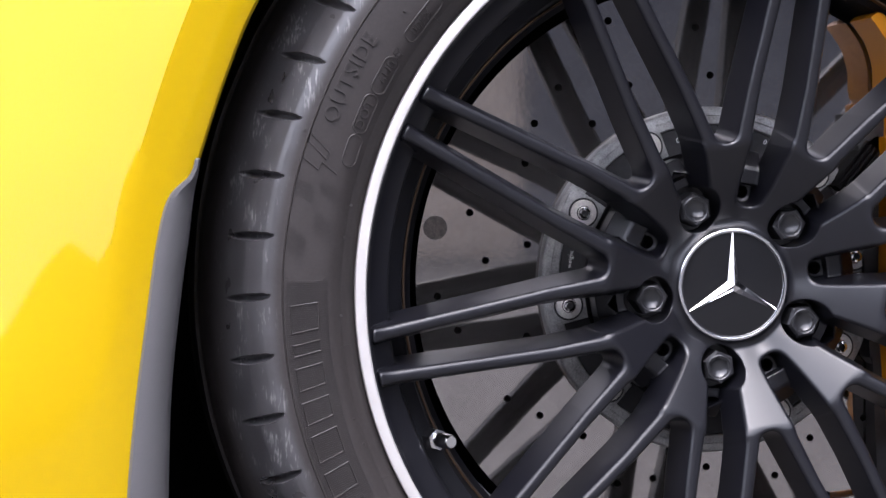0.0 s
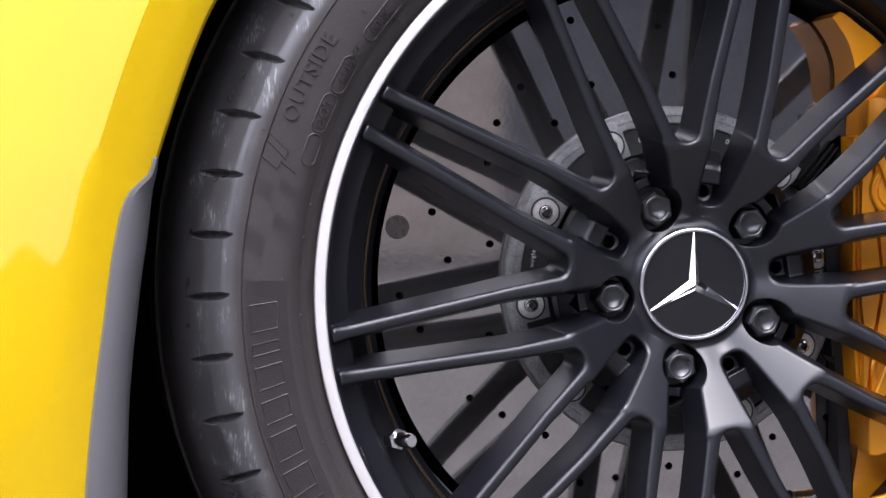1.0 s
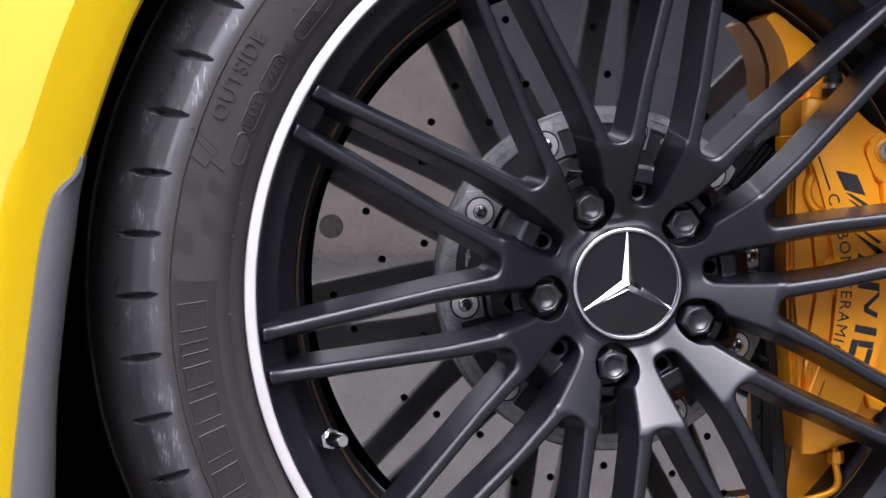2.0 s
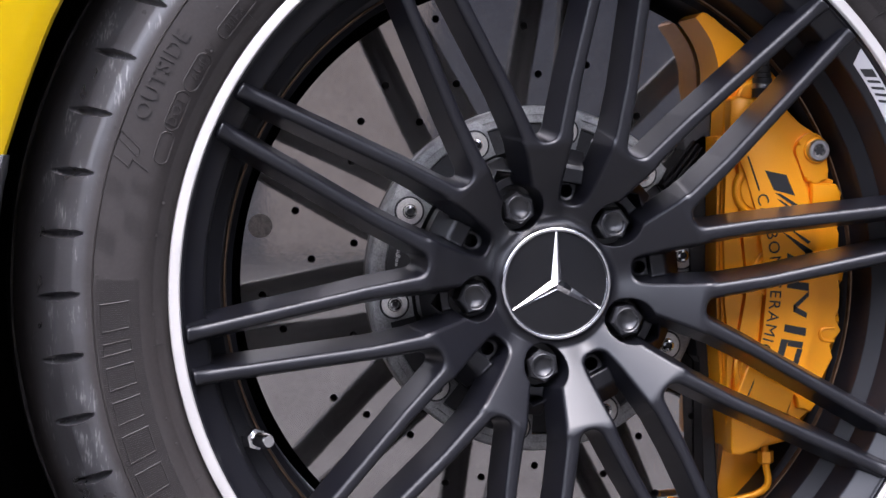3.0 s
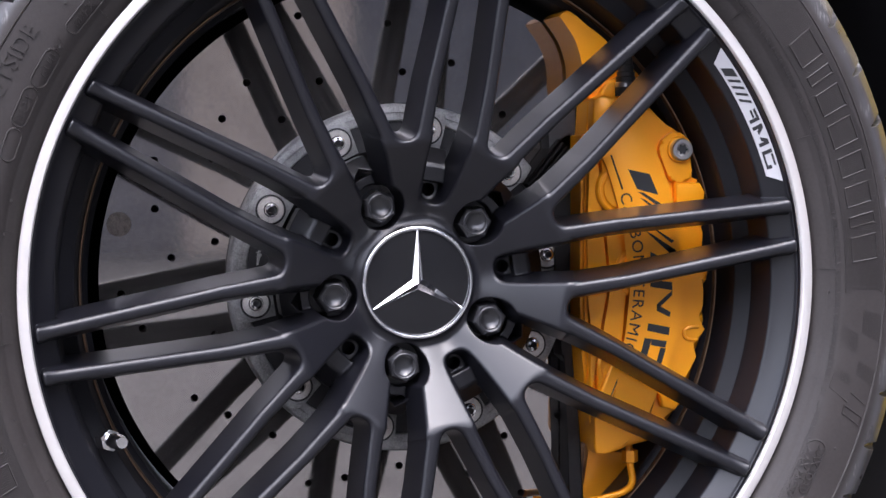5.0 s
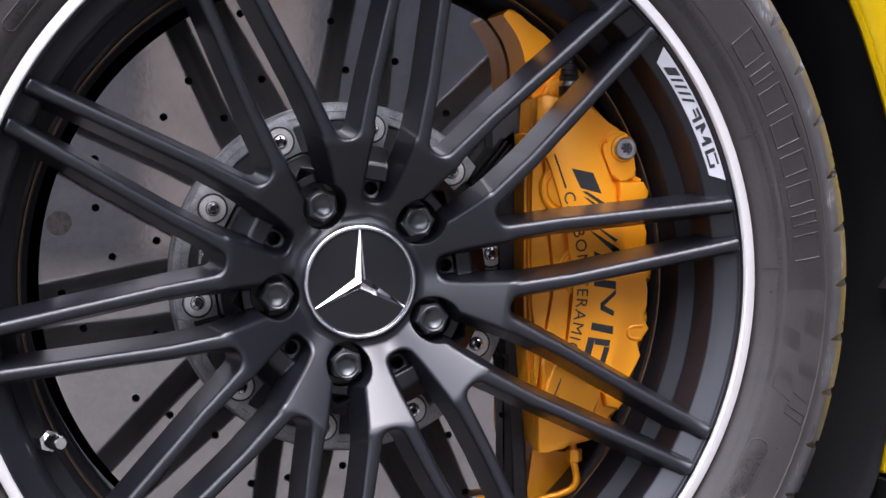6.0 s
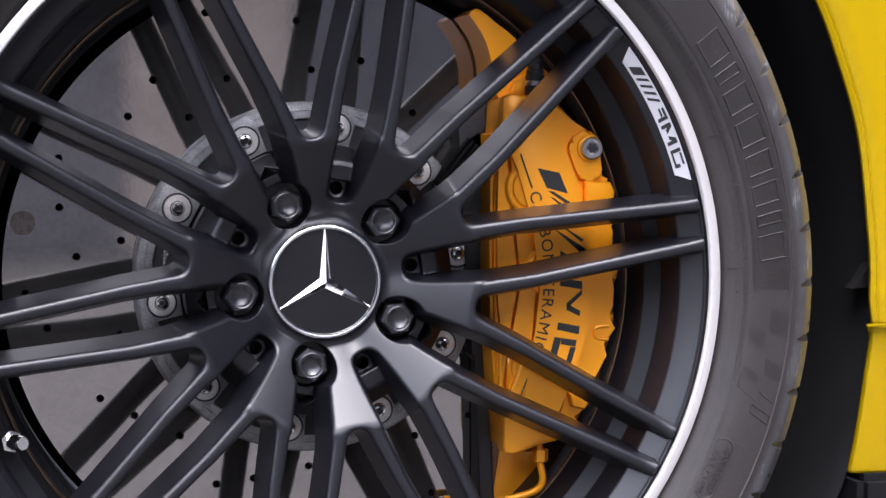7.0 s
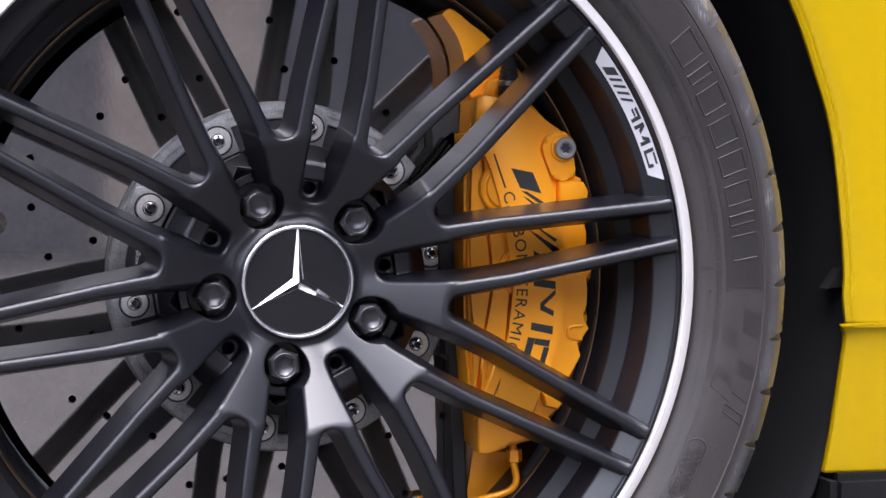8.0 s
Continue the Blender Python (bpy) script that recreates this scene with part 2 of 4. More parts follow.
def lettering(body, size, r0, a0, depth, raised, spacing=1.0, bold=0.0):
    """Words round the axis: they run clockwise from the angle a0, tops outward, on the surface depth(r)."""
    cu = bpy.data.curves.new("words", "FONT")
    cu.body, cu.size, cu.extrude, cu.space_character, cu.resolution_u, cu.offset = body, size, 0.5, spacing, 3, bold
    ob = new("words", cu)
    dg = bpy.context.evaluated_depsgraph_get()
    dg.update()
    me = bpy.data.meshes.new_from_object(ob.evaluated_get(dg))
    bpy.data.objects.remove(ob)
    bm = bmesh.new()
    bm.from_mesh(me)
    bpy.data.meshes.remove(me)
    for v in bm.verts:
        r = r0 + v.co.y
        a = radians(a0) - v.co.x / (r0 + size * 0.35)
        v.co = Vector((r * math.cos(a), depth(r) + (-raised if v.co.z > 0 else 0.0015), ZC + r * math.sin(a)))
    return bm


def patch(r0, r1, a0, a1, depth, raised, skew=0.0, cuts=3):
    """A raised block on a turned surface; skew shifts its outer edge, in degrees."""
    bm = bmesh.new()
    g = {}
    for s in (0, 1):
        for i in range(cuts + 1):
            for j in (0, 1):
                r = r0 + (r1 - r0) * i / cuts
                a = (a0, a1)[j] + skew * i / cuts
                g[s, i, j] = bm.verts.new(polar(r, a, depth(r) + (-raised if s else 0.0015)))
    for i in range(cuts):
        bm.faces.new((g[1, i, 0], g[1, i, 1], g[1, i + 1, 1], g[1, i + 1, 0]))
        for j in (0, 1):
            bm.faces.new((g[0, i, j], g[1, i, j], g[1, i + 1, j], g[0, i + 1, j]))
    for i in (0, cuts):
        bm.faces.new((g[0, i, 0], g[0, i, 1], g[1, i, 1], g[1, i, 0]))
    return bm


def join(target, other):
    """Adds the faces of one bmesh to another."""
    me = bpy.data.meshes.new("tmp")
    other.to_mesh(me)
    other.free()
    target.from_mesh(me)
    bpy.data.meshes.remove(me)
    return target


def empty(name, at, label, category):
    ob = new(name)
    ob.location = at
    bpy.context.view_layer.update()
    return tagged(ob, label, category)


def own(thing):
    """Keeps the parts in place under a thing that stands elsewhere than the origin."""
    for o in list(thing.children):
        o.matrix_parent_inverse = Matrix.Translation(thing.location).inverted()


# ---------------------------------------------------------------- ground
bm = bmesh.new()
bmesh.ops.create_grid(bm, x_segments=8, y_segments=8, size=400)
for v in bm.verts:
    v.co.z = GROUND
ground = part("ground", bm, ASPHALT)
tagged(ground, "grey worn asphalt under the car", "ground", kind="structure")

# unseen plain walls added behind the camera to shape reflections and dim the right
WALL_BEIGE = material("added_wall_beige", (0.56, 0.47, 0.40), rough=0.85, vary=0.25, fine=30, coarse=1.5, bump=0.2)
WALL_NEAR_BLACK = material("added_wall_near_black", (0.055, 0.054, 0.056), rough=0.9, vary=0.25, fine=30, coarse=1.5, bump=0.2)
GREIGE = material("added_wall_grey_beige", (0.21, 0.197, 0.20), rough=0.85, vary=0.3, fine=30, coarse=1.5, bump=0.2)
SLATE = material("added_wall_dark_grey", (0.14, 0.14, 0.155), rough=0.85, vary=0.25, fine=30, coarse=1.5, bump=0.2)
for name, at, size in (("wall_south_west", (-5.23, -7.15, 1.55), (11.5, 0.3, 3.2)), ("wall_south", (0.91, -7.15, 1.55), (0.78, 0.34, 3.2)), ("wall_south_east", (2.65, -7.15, 1.55), (2.7, 0.3, 3.2)), ("wall_east", (4.15, -1.0, 2.95), (0.3, 12.0, 6.0))):
    bm = bmesh.new()
    bmesh.ops.create_cube(bm, size=1.0, matrix=Matrix.LocRotScale(at, None, size))
    if name == "wall_south_west":
        tagged(part(name, bm, GREIGE), "unseen grey-beige wall added to shape reflections", "wall", kind="structure")
    elif name == "wall_south":
        tagged(part(name, bm, WALL_BEIGE), "unseen beige wall added to shape reflections", "wall", kind="structure")
    else:
        tagged(part(name, bm, SLATE if name == "wall_south_east" else WALL_NEAR_BLACK), "unseen dark grey wall added to shape light and reflections", "wall", kind="structure")

# ---------------------------------------------------------------- wheel: tyre
wheel = empty("wheel", (0, 0, GROUND), "satin black multi-spoke alloy wheel with a low-profile tyre", "wheel")

TYRE = [(0.2450, -0.036), (0.2540, -0.0475), (0.2570, -0.0492), (0.2588, -0.0505), (0.2598, -0.0530), (0.2612, -0.0556), (0.2636, -0.0582), (0.2660, -0.0600),
        (0.2668, -0.0604), (0.2675, -0.0616), (0.2700, -0.0640), (0.2730, -0.0661), (0.2760, -0.0672), (0.2800, -0.0680), (0.2860, -0.0687), (0.2920, -0.0691), (0.2980, -0.0693), (0.3020, -0.0692),
        (0.3027, -0.0701), (0.3034, -0.0690), (0.3060, -0.0687), (0.3090, -0.0682), (0.3120, -0.0672), (0.3150, -0.0654), (0.3180, -0.0626), (0.3215, -0.0587),
        (0.3250, -0.0540), (0.3285, -0.0460), (0.3320, -0.0375), (0.3355, -0.0285), (0.3385, -0.0205), (0.3415, -0.0115), (0.3440, -0.0030), (0.3458, 0.0050),
        (0.3472, 0.0120), (0.3474, 0.0124), (0.3400, 0.0130), (0.3400, 0.0230), (0.3492, 0.0236), (0.3510, 0.0400), (0.3520, 0.0560), (0.3440, 0.0564),
        (0.3440, 0.0680), (0.3524, 0.0684), (0.3520, 0.1000), (0.3490, 0.1300), (0.3440, 0.1500), (0.3350, 0.1700), (0.3200, 0.1850), (0.3000, 0.1920), (0.2700, 0.1850), (0.2500, 0.1700)]


def sidewall(r):
    """Depth of the tyre's outer side at a radius."""
    for (r0, y0), (r1, y1) in zip(TYRE, TYRE[1:]):
        if r0 <= r <= r1 and r1 > r0:
            return y0 + (y1 - y0) * (r - r0) / (r1 - r0)
    return -0.068


TREAD = [(r + 0.24 * max(0.0, r - 0.330) if -0.06 < y < 0.16 else r, y) for r, y in TYRE]
FINE = []
for (r0, y0), (r1, y1) in zip(TREAD, TREAD[1:]):
    FINE += [(r0, y0)] + ([(r0 + (r1 - r0) * f, y0 + (y1 - y0) * f) for f in (0.33, 0.67)] if 0.307 < r0 < 0.345 and y0 < 0.0 else [])
FINE.append(TREAD[-1])
LUGS = 54
ACROSS = [-0.0046 + 0.00048 * k for k in range(19)] + [0.0041 + 0.0028 * k for k in range(1, 11)]
bm = bmesh.new()
cols = []
for lug in range(LUGS):
    for off in ACROSS:
        a = 2 * math.pi * lug / LUGS + radians(0.05) + off / 0.322
        col = []
        for k, (r, y) in enumerate(FINE):
            cut = 0.0
            # lens-shaped cuts: narrow at both ends, widest in the middle
            s = (r - 0.3098) / 0.0245
            if 0 < s < 1 and y < 0.0:
                wide = 0.0026 * math.sin(math.pi * s) ** 0.5
                lean = off - 0.0040 * (s - 0.5)
                if abs(lean) < wide:
                    cut = 0.0052 * (1 - (lean / wide) ** 2) ** 0.5 * min(1.0, 5 * s, 5 * (1 - s))
            wob = 0.00035 * noise.noise(Vector((9 * math.cos(a), 9 * math.sin(a), 60 * y)))
            # the cut goes in along the slanting shoulder
            rr, yy = r - cut * 0.75 + wob, y + cut * 0.6
            col.append(bm.verts.new((rr * math.cos(a), yy, ZC + rr * math.sin(a))))
        cols.append(col)
for j in range(len(cols)):
    p, q = cols[j], cols[(j + 1) % len(cols)]
    for k in range(len(FINE) - 1):
        bm.faces.new((p[k], p[k + 1], q[k + 1], q[k]))
tyre = part("tyre", bm, TYRE_RUBBER, wheel, "black low-profile tyre with scuffed shoulder", angle=40)

# words and blocks on the sidewall
for word, size, r0, a0, sp in (("OUTSIDE", 0.0135, 0.2893, 158.9, 1.08), ("DOT", 0.0085, 0.2728, 158.4, 1.05), ("6U0W", 0.0083, 0.2718, 151.9, 1.08), ("00FX", 0.0080, 0.2712, 144.5, 1.05),
                               ("MAX LOAD", 0.0066, 0.2787, -22.4, 1.0), ("MAX PRESS", 0.0066, 0.2724, -23.2, 1.0)):
    part("raised_lettering", lettering(word, size, r0, a0, sidewall, 0.0011, sp, 0.0001), TYRE_RUBBER, tyre, "raised rubber letters on the sidewall")

# ovals round the code groups
for a0, a1, r0, r1 in ((163.3, 159.2, 0.2704, 0.2790), (158.9, 153.8, 0.2708, 0.2798), (153.5, 148.4, 0.2700, 0.2794), (145.6, 138.8, 0.2700, 0.2784), (-21.8, -30.5, 0.2712, 0.2844)):
    rm, rh = (r0 + r1) / 2, (r1 - r0) / 2
    pts = []
    for k in range(48):
        c, q = math.cos(2 * math.pi * k / 48), math.sin(2 * math.pi * k / 48)
        half = radians(abs(a0 - a1)) / 2 * rm - rh
        x, y = (half if c > 0 else -half) + rh * c, rh * q
        r = rm + y
        pts.append(polar(r, (a0 + a1) / 2 - math.degrees(x / rm), sidewall(r) - 0.0001))
    part("raised_oval", rod(pts + pts[:1], 0.0006, 6), TYRE_RUBBER, tyre)

# hatched bands with outlined plain blocks where the maker's name stands, and the hatched chequers
hatch = bmesh.new()


def lines(r0, r1, a0, a1, skew=0.0, pitch=0.0012, raised=0.0006):
    n = int(radians(abs(a1 - a0)) * r0 / pitch)
    for k in range(n):
        a = a0 + (a1 - a0) * k / n
        join(hatch, patch(r0, r1, a, a - math.degrees(0.00055 / r0), sidewall, raised, skew, 2))


lines(0.2755, 0.3008, 178.0, 215.0)
lines(0.2752, 0.3008, 45.0, -0.3)
for r0, r1, a0, a1, skew in ((0.2908, 0.3016, 168.8, 166.7, -1.05), (0.2758, 0.2880, 168.1, 166.5, -1.15), (0.2758, 0.2875, 173.2, 170.8, -1.4), (0.2908, 0.3017, 175.6, 172.7, -1.3),
                             (0.2885, 0.3012, -3.2, -6.5, -0.75), (0.2745, 0.2866, -5.5, -8.15, -1.1), (0.2893, 0.3015, -10.0, -12.1, -0.85), (0.2743, 0.2868, -11.3, -12.7, -1.05)):
    lines(r0, r1, a0, a1, skew, 0.0012, 0.0003)
part("fine_hatching", hatch, TYRE_RUBBER, tyre, "fine ribbed bands on the sidewall")
tagged(bpy.data.objects["fine_hatching"], kind="stuff")
for start, r0, r1 in ((211.5, 0.2815, 0.2980), (34.0, 0.2800, 0.2970)):
    a = start
    for wide in (3.6, 1.3, 3.0, 3.2, 2.6, 2.6, 1.3, 3.2):
        corners = ((r0, a), (r1, a + 0.4), (r1, a + 0.4 - wide), (r0, a - wide), (r0, a))
        part("raised_block_edge", rod([polar(r, deg, sidewall(r) - 0.0006) for r, deg in corners], 0.0006, 6), TYRE_RUBBER, tyre)
        a -= wide + 1.45
# thin raised outlines beside the chequers
for line in (((0.2878, 163.3), (0.3018, 161.8), (0.3018, 160.9), (0.2878, 162.3), (0.2878, 163.3)), ((0.3014, 163.8), (0.2912, 164.7), (0.2903, 163.7), (0.2800, 164.6)),
             ((0.2743, -12.7), (0.2738, -14.3), (0.2880, -15.7)), ((0.2888, -14.4), (0.3003, -15.4)), ((0.2865, -16.2), (0.3005, -17.1), (0.3005, -18.2), (0.2865, -17.3), (0.2865, -16.2))):
    part("raised_outline", rod([polar(r, a, sidewall(r) - 0.0001) for r, a in line], 0.0006, 6), TYRE_RUBBER, tyre)
for a in (178.0, -0.4, 44.8):
    part("band_edge", patch(0.2750, 0.3010, a + 0.1, a - 0.1, sidewall, 0.0006), TYRE_RUBBER, tyre)

# small print too fine to read, mould lines and rubber nibs
tiny = bmesh.new()
rnd = random.Random(4)
a = 64.0
while a > -52:
    w = rnd.uniform(0.16, 0.34)
    if rnd.random() > 0.16:
        join(tiny, patch(0.2695 + rnd.uniform(0, 0.0006), 0.2722, a, a - w, sidewall, 0.0009, rnd.uniform(-0.1, 0.1), 1))
    a -= w + 0.14
part("small_print", tiny, TYRE_RUBBER, tyre, "band of small raised print")
tagged(bpy.data.objects["small_print"], kind="stuff")
for a in (2.2, 21.5, 41.5, -13.5, -38.0, 172.0, 186.5, 205.0, 141.0, 127.0, 62.0):
    part("mould_line", patch(0.2592, 0.2690, a + 0.06, a - 0.06, sidewall, 0.0007), TYRE_RUBBER, tyre)
for r, a in ((0.2780, 177.8), (0.3000, 177.6), (0.2672, 172.3), (0.2672, 182.5), (0.2700, 196.0), (0.2690, 199.5), (0.2660, 168.0), (0.2665, -1.2), (0.2760, -0.9), (0.3000, -0.7), (0.2740, 147.8), (0.3060, 160.8), (0.3070, 143.6), (0.2860, 143.0), (0.2900, -22.0), (0.2640, 214.0)):
    part("rubber_nib", spin([(0.0009, 0.0), (0.0009, 0.0008), (0.0, 0.0010)], 10, polar(r, a, sidewall(r))), TYRE_RUBBER, tyre)

# ---------------------------------------------------------------- wheel: rim
LIP = [(0.2500, -0.0440), (0.2504, -0.0535), (0.2508, -0.0546), (0.2514, -0.0551), (0.2566, -0.0551), (0.2573, -0.0547), (0.2576, -0.0536), (0.2576, -0.0440)]
part("machined_lip", ring(LIP, 360), MACHINED, wheel, "bright machined aluminium rim lip")
INNER = [(0.2570, -0.0440), (0.2520, -0.0470), (0.2505, -0.0520), (0.2497, -0.0523), (0.2492, -0.0500), (0.2486, -0.0496), (0.2480, -0.0486), (0.2474, -0.0475),
         (0.2366, -0.0391), (0.2357, -0.0383), (0.2351, -0.0372), (0.2348, -0.0355), (0.2326, -0.0140), (0.2322, -0.0124), (0.2314, -0.0116), (0.2240, -0.0066), (0.2230, -0.0058), (0.2225, -0.0046), (0.2221, -0.0020),
         (0.2204, 0.0120), (0.2190, 0.0185), (0.2150, 0.0215), (0.2130, 0.0240), (0.2120, 0.0900), (0.2200, 0.1500), (0.2450, 0.1750), (0.2570, 0.1760), (0.2570, 0.1700)]
part("rim_flange", ring(INNER[:12], 256), SATIN, wheel, angle=25)
part("rim_barrel", ring(INNER[11:], 256), BARREL, wheel, angle=25)


# thin bronze-coloured ridge at the barrel's inner step
BRONZE = material("bronze_rim_edge", (0.16, 0.10, 0.06), rough=0.3, metal=0.7, vary=0.4, fine=200)
part("rim_step", ring([(0.2192, 0.0178), (0.2188, 0.0168), (0.2180, 0.0170), (0.2172, 0.0186), (0.2168, 0.0210)], 200), BRONZE, wheel)


def cone(r):
    """Depth of the rim's sloping inner flange."""
    return -0.0475 + (0.2474 - r) * 0.778


bm = bmesh.new()
n = 40
g = []
for k in range(n + 1):
    f = k / n
    g.append([bm.verts.new(polar(r, a0 + (a1 - a0) * f, cone(r) + dy)) for r, a0, a1, dy in ((0.2398, 37.4, 17.3, 0.001), (0.2399, 37.4, 17.3, -0.0007), (0.2477, 38.9, 16.0, -0.0007), (0.2479, 38.9, 16.0, 0.0010))])
for p, q in zip(g, g[1:]):
    for k in range(3):
        bm.faces.new((p[k], p[k + 1], q[k + 1], q[k]))
BADGE = material("brushed_badge_plate", (0.56, 0.555, 0.57), rough=0.42, metal=0.15, vary=0.05, fine=1200)
badge = part("rim_badge", bm, BADGE, wheel, "bright machined badge plate on the rim")


def badge_face(r):
    return cone(r) - 0.0007


for a, wide, r0, r1, skew in ((36.2, 1.5, 0.2423, 0.2465, -1.0), (34.1, 0.5, 0.2423, 0.2465, -1.0), (32.9, 0.5, 0.2423, 0.2465, -1.0), (31.7, 0.5, 0.2423, 0.2465, -1.0), (30.5, 0.5, 0.2423, 0.2465, -1.0), (28.0, 1.5, 0.2455, 0.2465, 0.2),
                           (28.0, 1.3, 0.2441, 0.2449, 0.2), (26.6, 0.6, 0.2423, 0.2465, 0.2), (25.4, 0.6, 0.2423, 0.2465, 0.2), (24.6, 0.7, 0.2437, 0.2465, 1.0), (23.6, 0.7, 0.2437, 0.2465, -0.6), (22.6, 0.6, 0.2423, 0.2465, 0.2),
                           (21.2, 0.6, 0.2423, 0.2465, 0.2), (20.6, 1.9, 0.2457, 0.2465, 0.0), (20.6, 1.9, 0.2423, 0.2431, 0.0), (18.9, 0.6, 0.2423, 0.2446, 0.0)):
    r0, r1 = 0.2411 + (r0 - 0.2423) * 1.31, 0.2411 + (r1 - 0.2423) * 1.31
    part("badge_bar", patch(r0, r1, a, a - wide, badge_face, 0.0003, skew), INK, badge)


def rmax(a, b, k):
    """Intersection with a rounded edge."""
    return np.minimum(-k, np.maximum(a, b)) + np.hypot(np.maximum(a + k, 0), np.maximum(b + k, 0))


def smin(a, b, k):
    h = np.maximum(k - np.abs(a - b), 0) / k
    return np.minimum(a, b) - h * h * k * 0.25


def cast(r, deg, y):
    """Signed distance to the cast spokes and hub. deg: 0 on the axis between two bolts, 36 on a bolt's axis, mirrored beyond."""
    t = np.abs(deg)
    t = np.where(t > 36, 72 - t, t)
    c0, s0 = np.cos(np.radians(t)), np.sin(np.radians(t))
    c1, s1 = np.cos(np.radians(36 - t)), np.sin(np.radians(36 - t))
    arms = []
    for c, s in ((c0, s0), (c1, s1)):
        u, v = r * c, r * s
        mid = np.minimum(0.0134 + (0.2475 - u) * 0.047, 0.0188)
        half = 0.0038 + 0.0009 * np.clip((0.14 - u) / 0.06, 0, 1) + 0.0010 * np.clip((u - 0.234) / 0.016, 0, 1) ** 2
        arms.append(np.abs(v - mid) - half)
    along, off = r * np.cos(np.radians(t - 18)), r * np.sin(np.radians(t - 18))
    root = np.maximum(along - 0.0945, np.abs(off) - 0.0093 - 0.15 * (along - 0.06))
    plan = smin(smin(arms[0], arms[1], 0.004), root, 0.006)
    plan = smin(plan, r - 0.0525, 0.006)
    # near the cap the bowl is a smooth cone, further out one plane a spoke
    soft = r * (0.951 + 0.049 * (0.5 - 0.5 * np.cos(np.radians(10 * t))))
    mixed = np.clip((r - 0.050) / 0.020, 0, 1)
    mixed = mixed * mixed * (3 - 2 * mixed)
    bowl = 0.002 - (soft + (along - soft) * mixed - 0.042) * (0.038 / 0.050) + 3.0 * off ** 2 * mixed
    crest = -0.0362 - (r - 0.092) * 0.112 - 0.0022 * np.clip((r - 0.236) / 0.012, 0, 1) ** 2
    crest = crest + 0.0008 * np.clip(1 + plan / 0.0056, 0, 1) ** 2
    h = np.maximum(bowl, crest)
    edge = rmax((bowl - y) * 0.80, crest - y, 0.0017)
    body = rmax(plan - 0.16 * (y - h), edge, 0.0023)
    body = rmax(body, y - (crest + 0.034 + 0.020 * np.clip((0.1 - r) / 0.04, 0, 1)), 0.003)
    flange = np.maximum((-0.0475 + (0.2474 - r) * 0.778 + 0.0022 - y) * 0.78, np.maximum(plan - 0.009, 0.2362 - r))
    body = rmax(body, r - 0.2478, 0.0022)
    body = smin(body, np.maximum(flange, r - 0.2490), 0.0045)
    collar = rmax(r - 0.0425, (-0.0015 + (r - 0.037) * 0.9 - y) * 0.75, 0.001)
    u0, v0 = r * c0, r * s0
    side = np.minimum(np.abs(v0) - 0.0092, np.abs(r * s1) - 0.0086)
    web = rmax(rmax(r - np.minimum(0.0785 + 1.1 * np.maximum(y - 0.003, 0), 0.0905), 0.0030 - y, 0.0018), side, 0.0015)
    web = rmax(web, 0.0676 - u0, 0.0012)
    web = np.minimum(web, np.maximum(np.maximum(r - 0.0770, 0.0110 - y), side - 0.002))
    web = rmax(web, y - 0.030, 0.001)
    web = rmax(web, 0.0042 - np.hypot(u0 - 0.0622, v0), 0.0006)
    out = smin(smin(body, web, 0.002), collar, 0.005)
    d1 = np.hypot(r * c1 - 0.056, r * s1)
    pocket = np.maximum(d1 - 0.0150, y - 0.0200)
    out = rmax(out, -pocket, 0.0010)
    return np.maximum(out, 0.0345 - r)


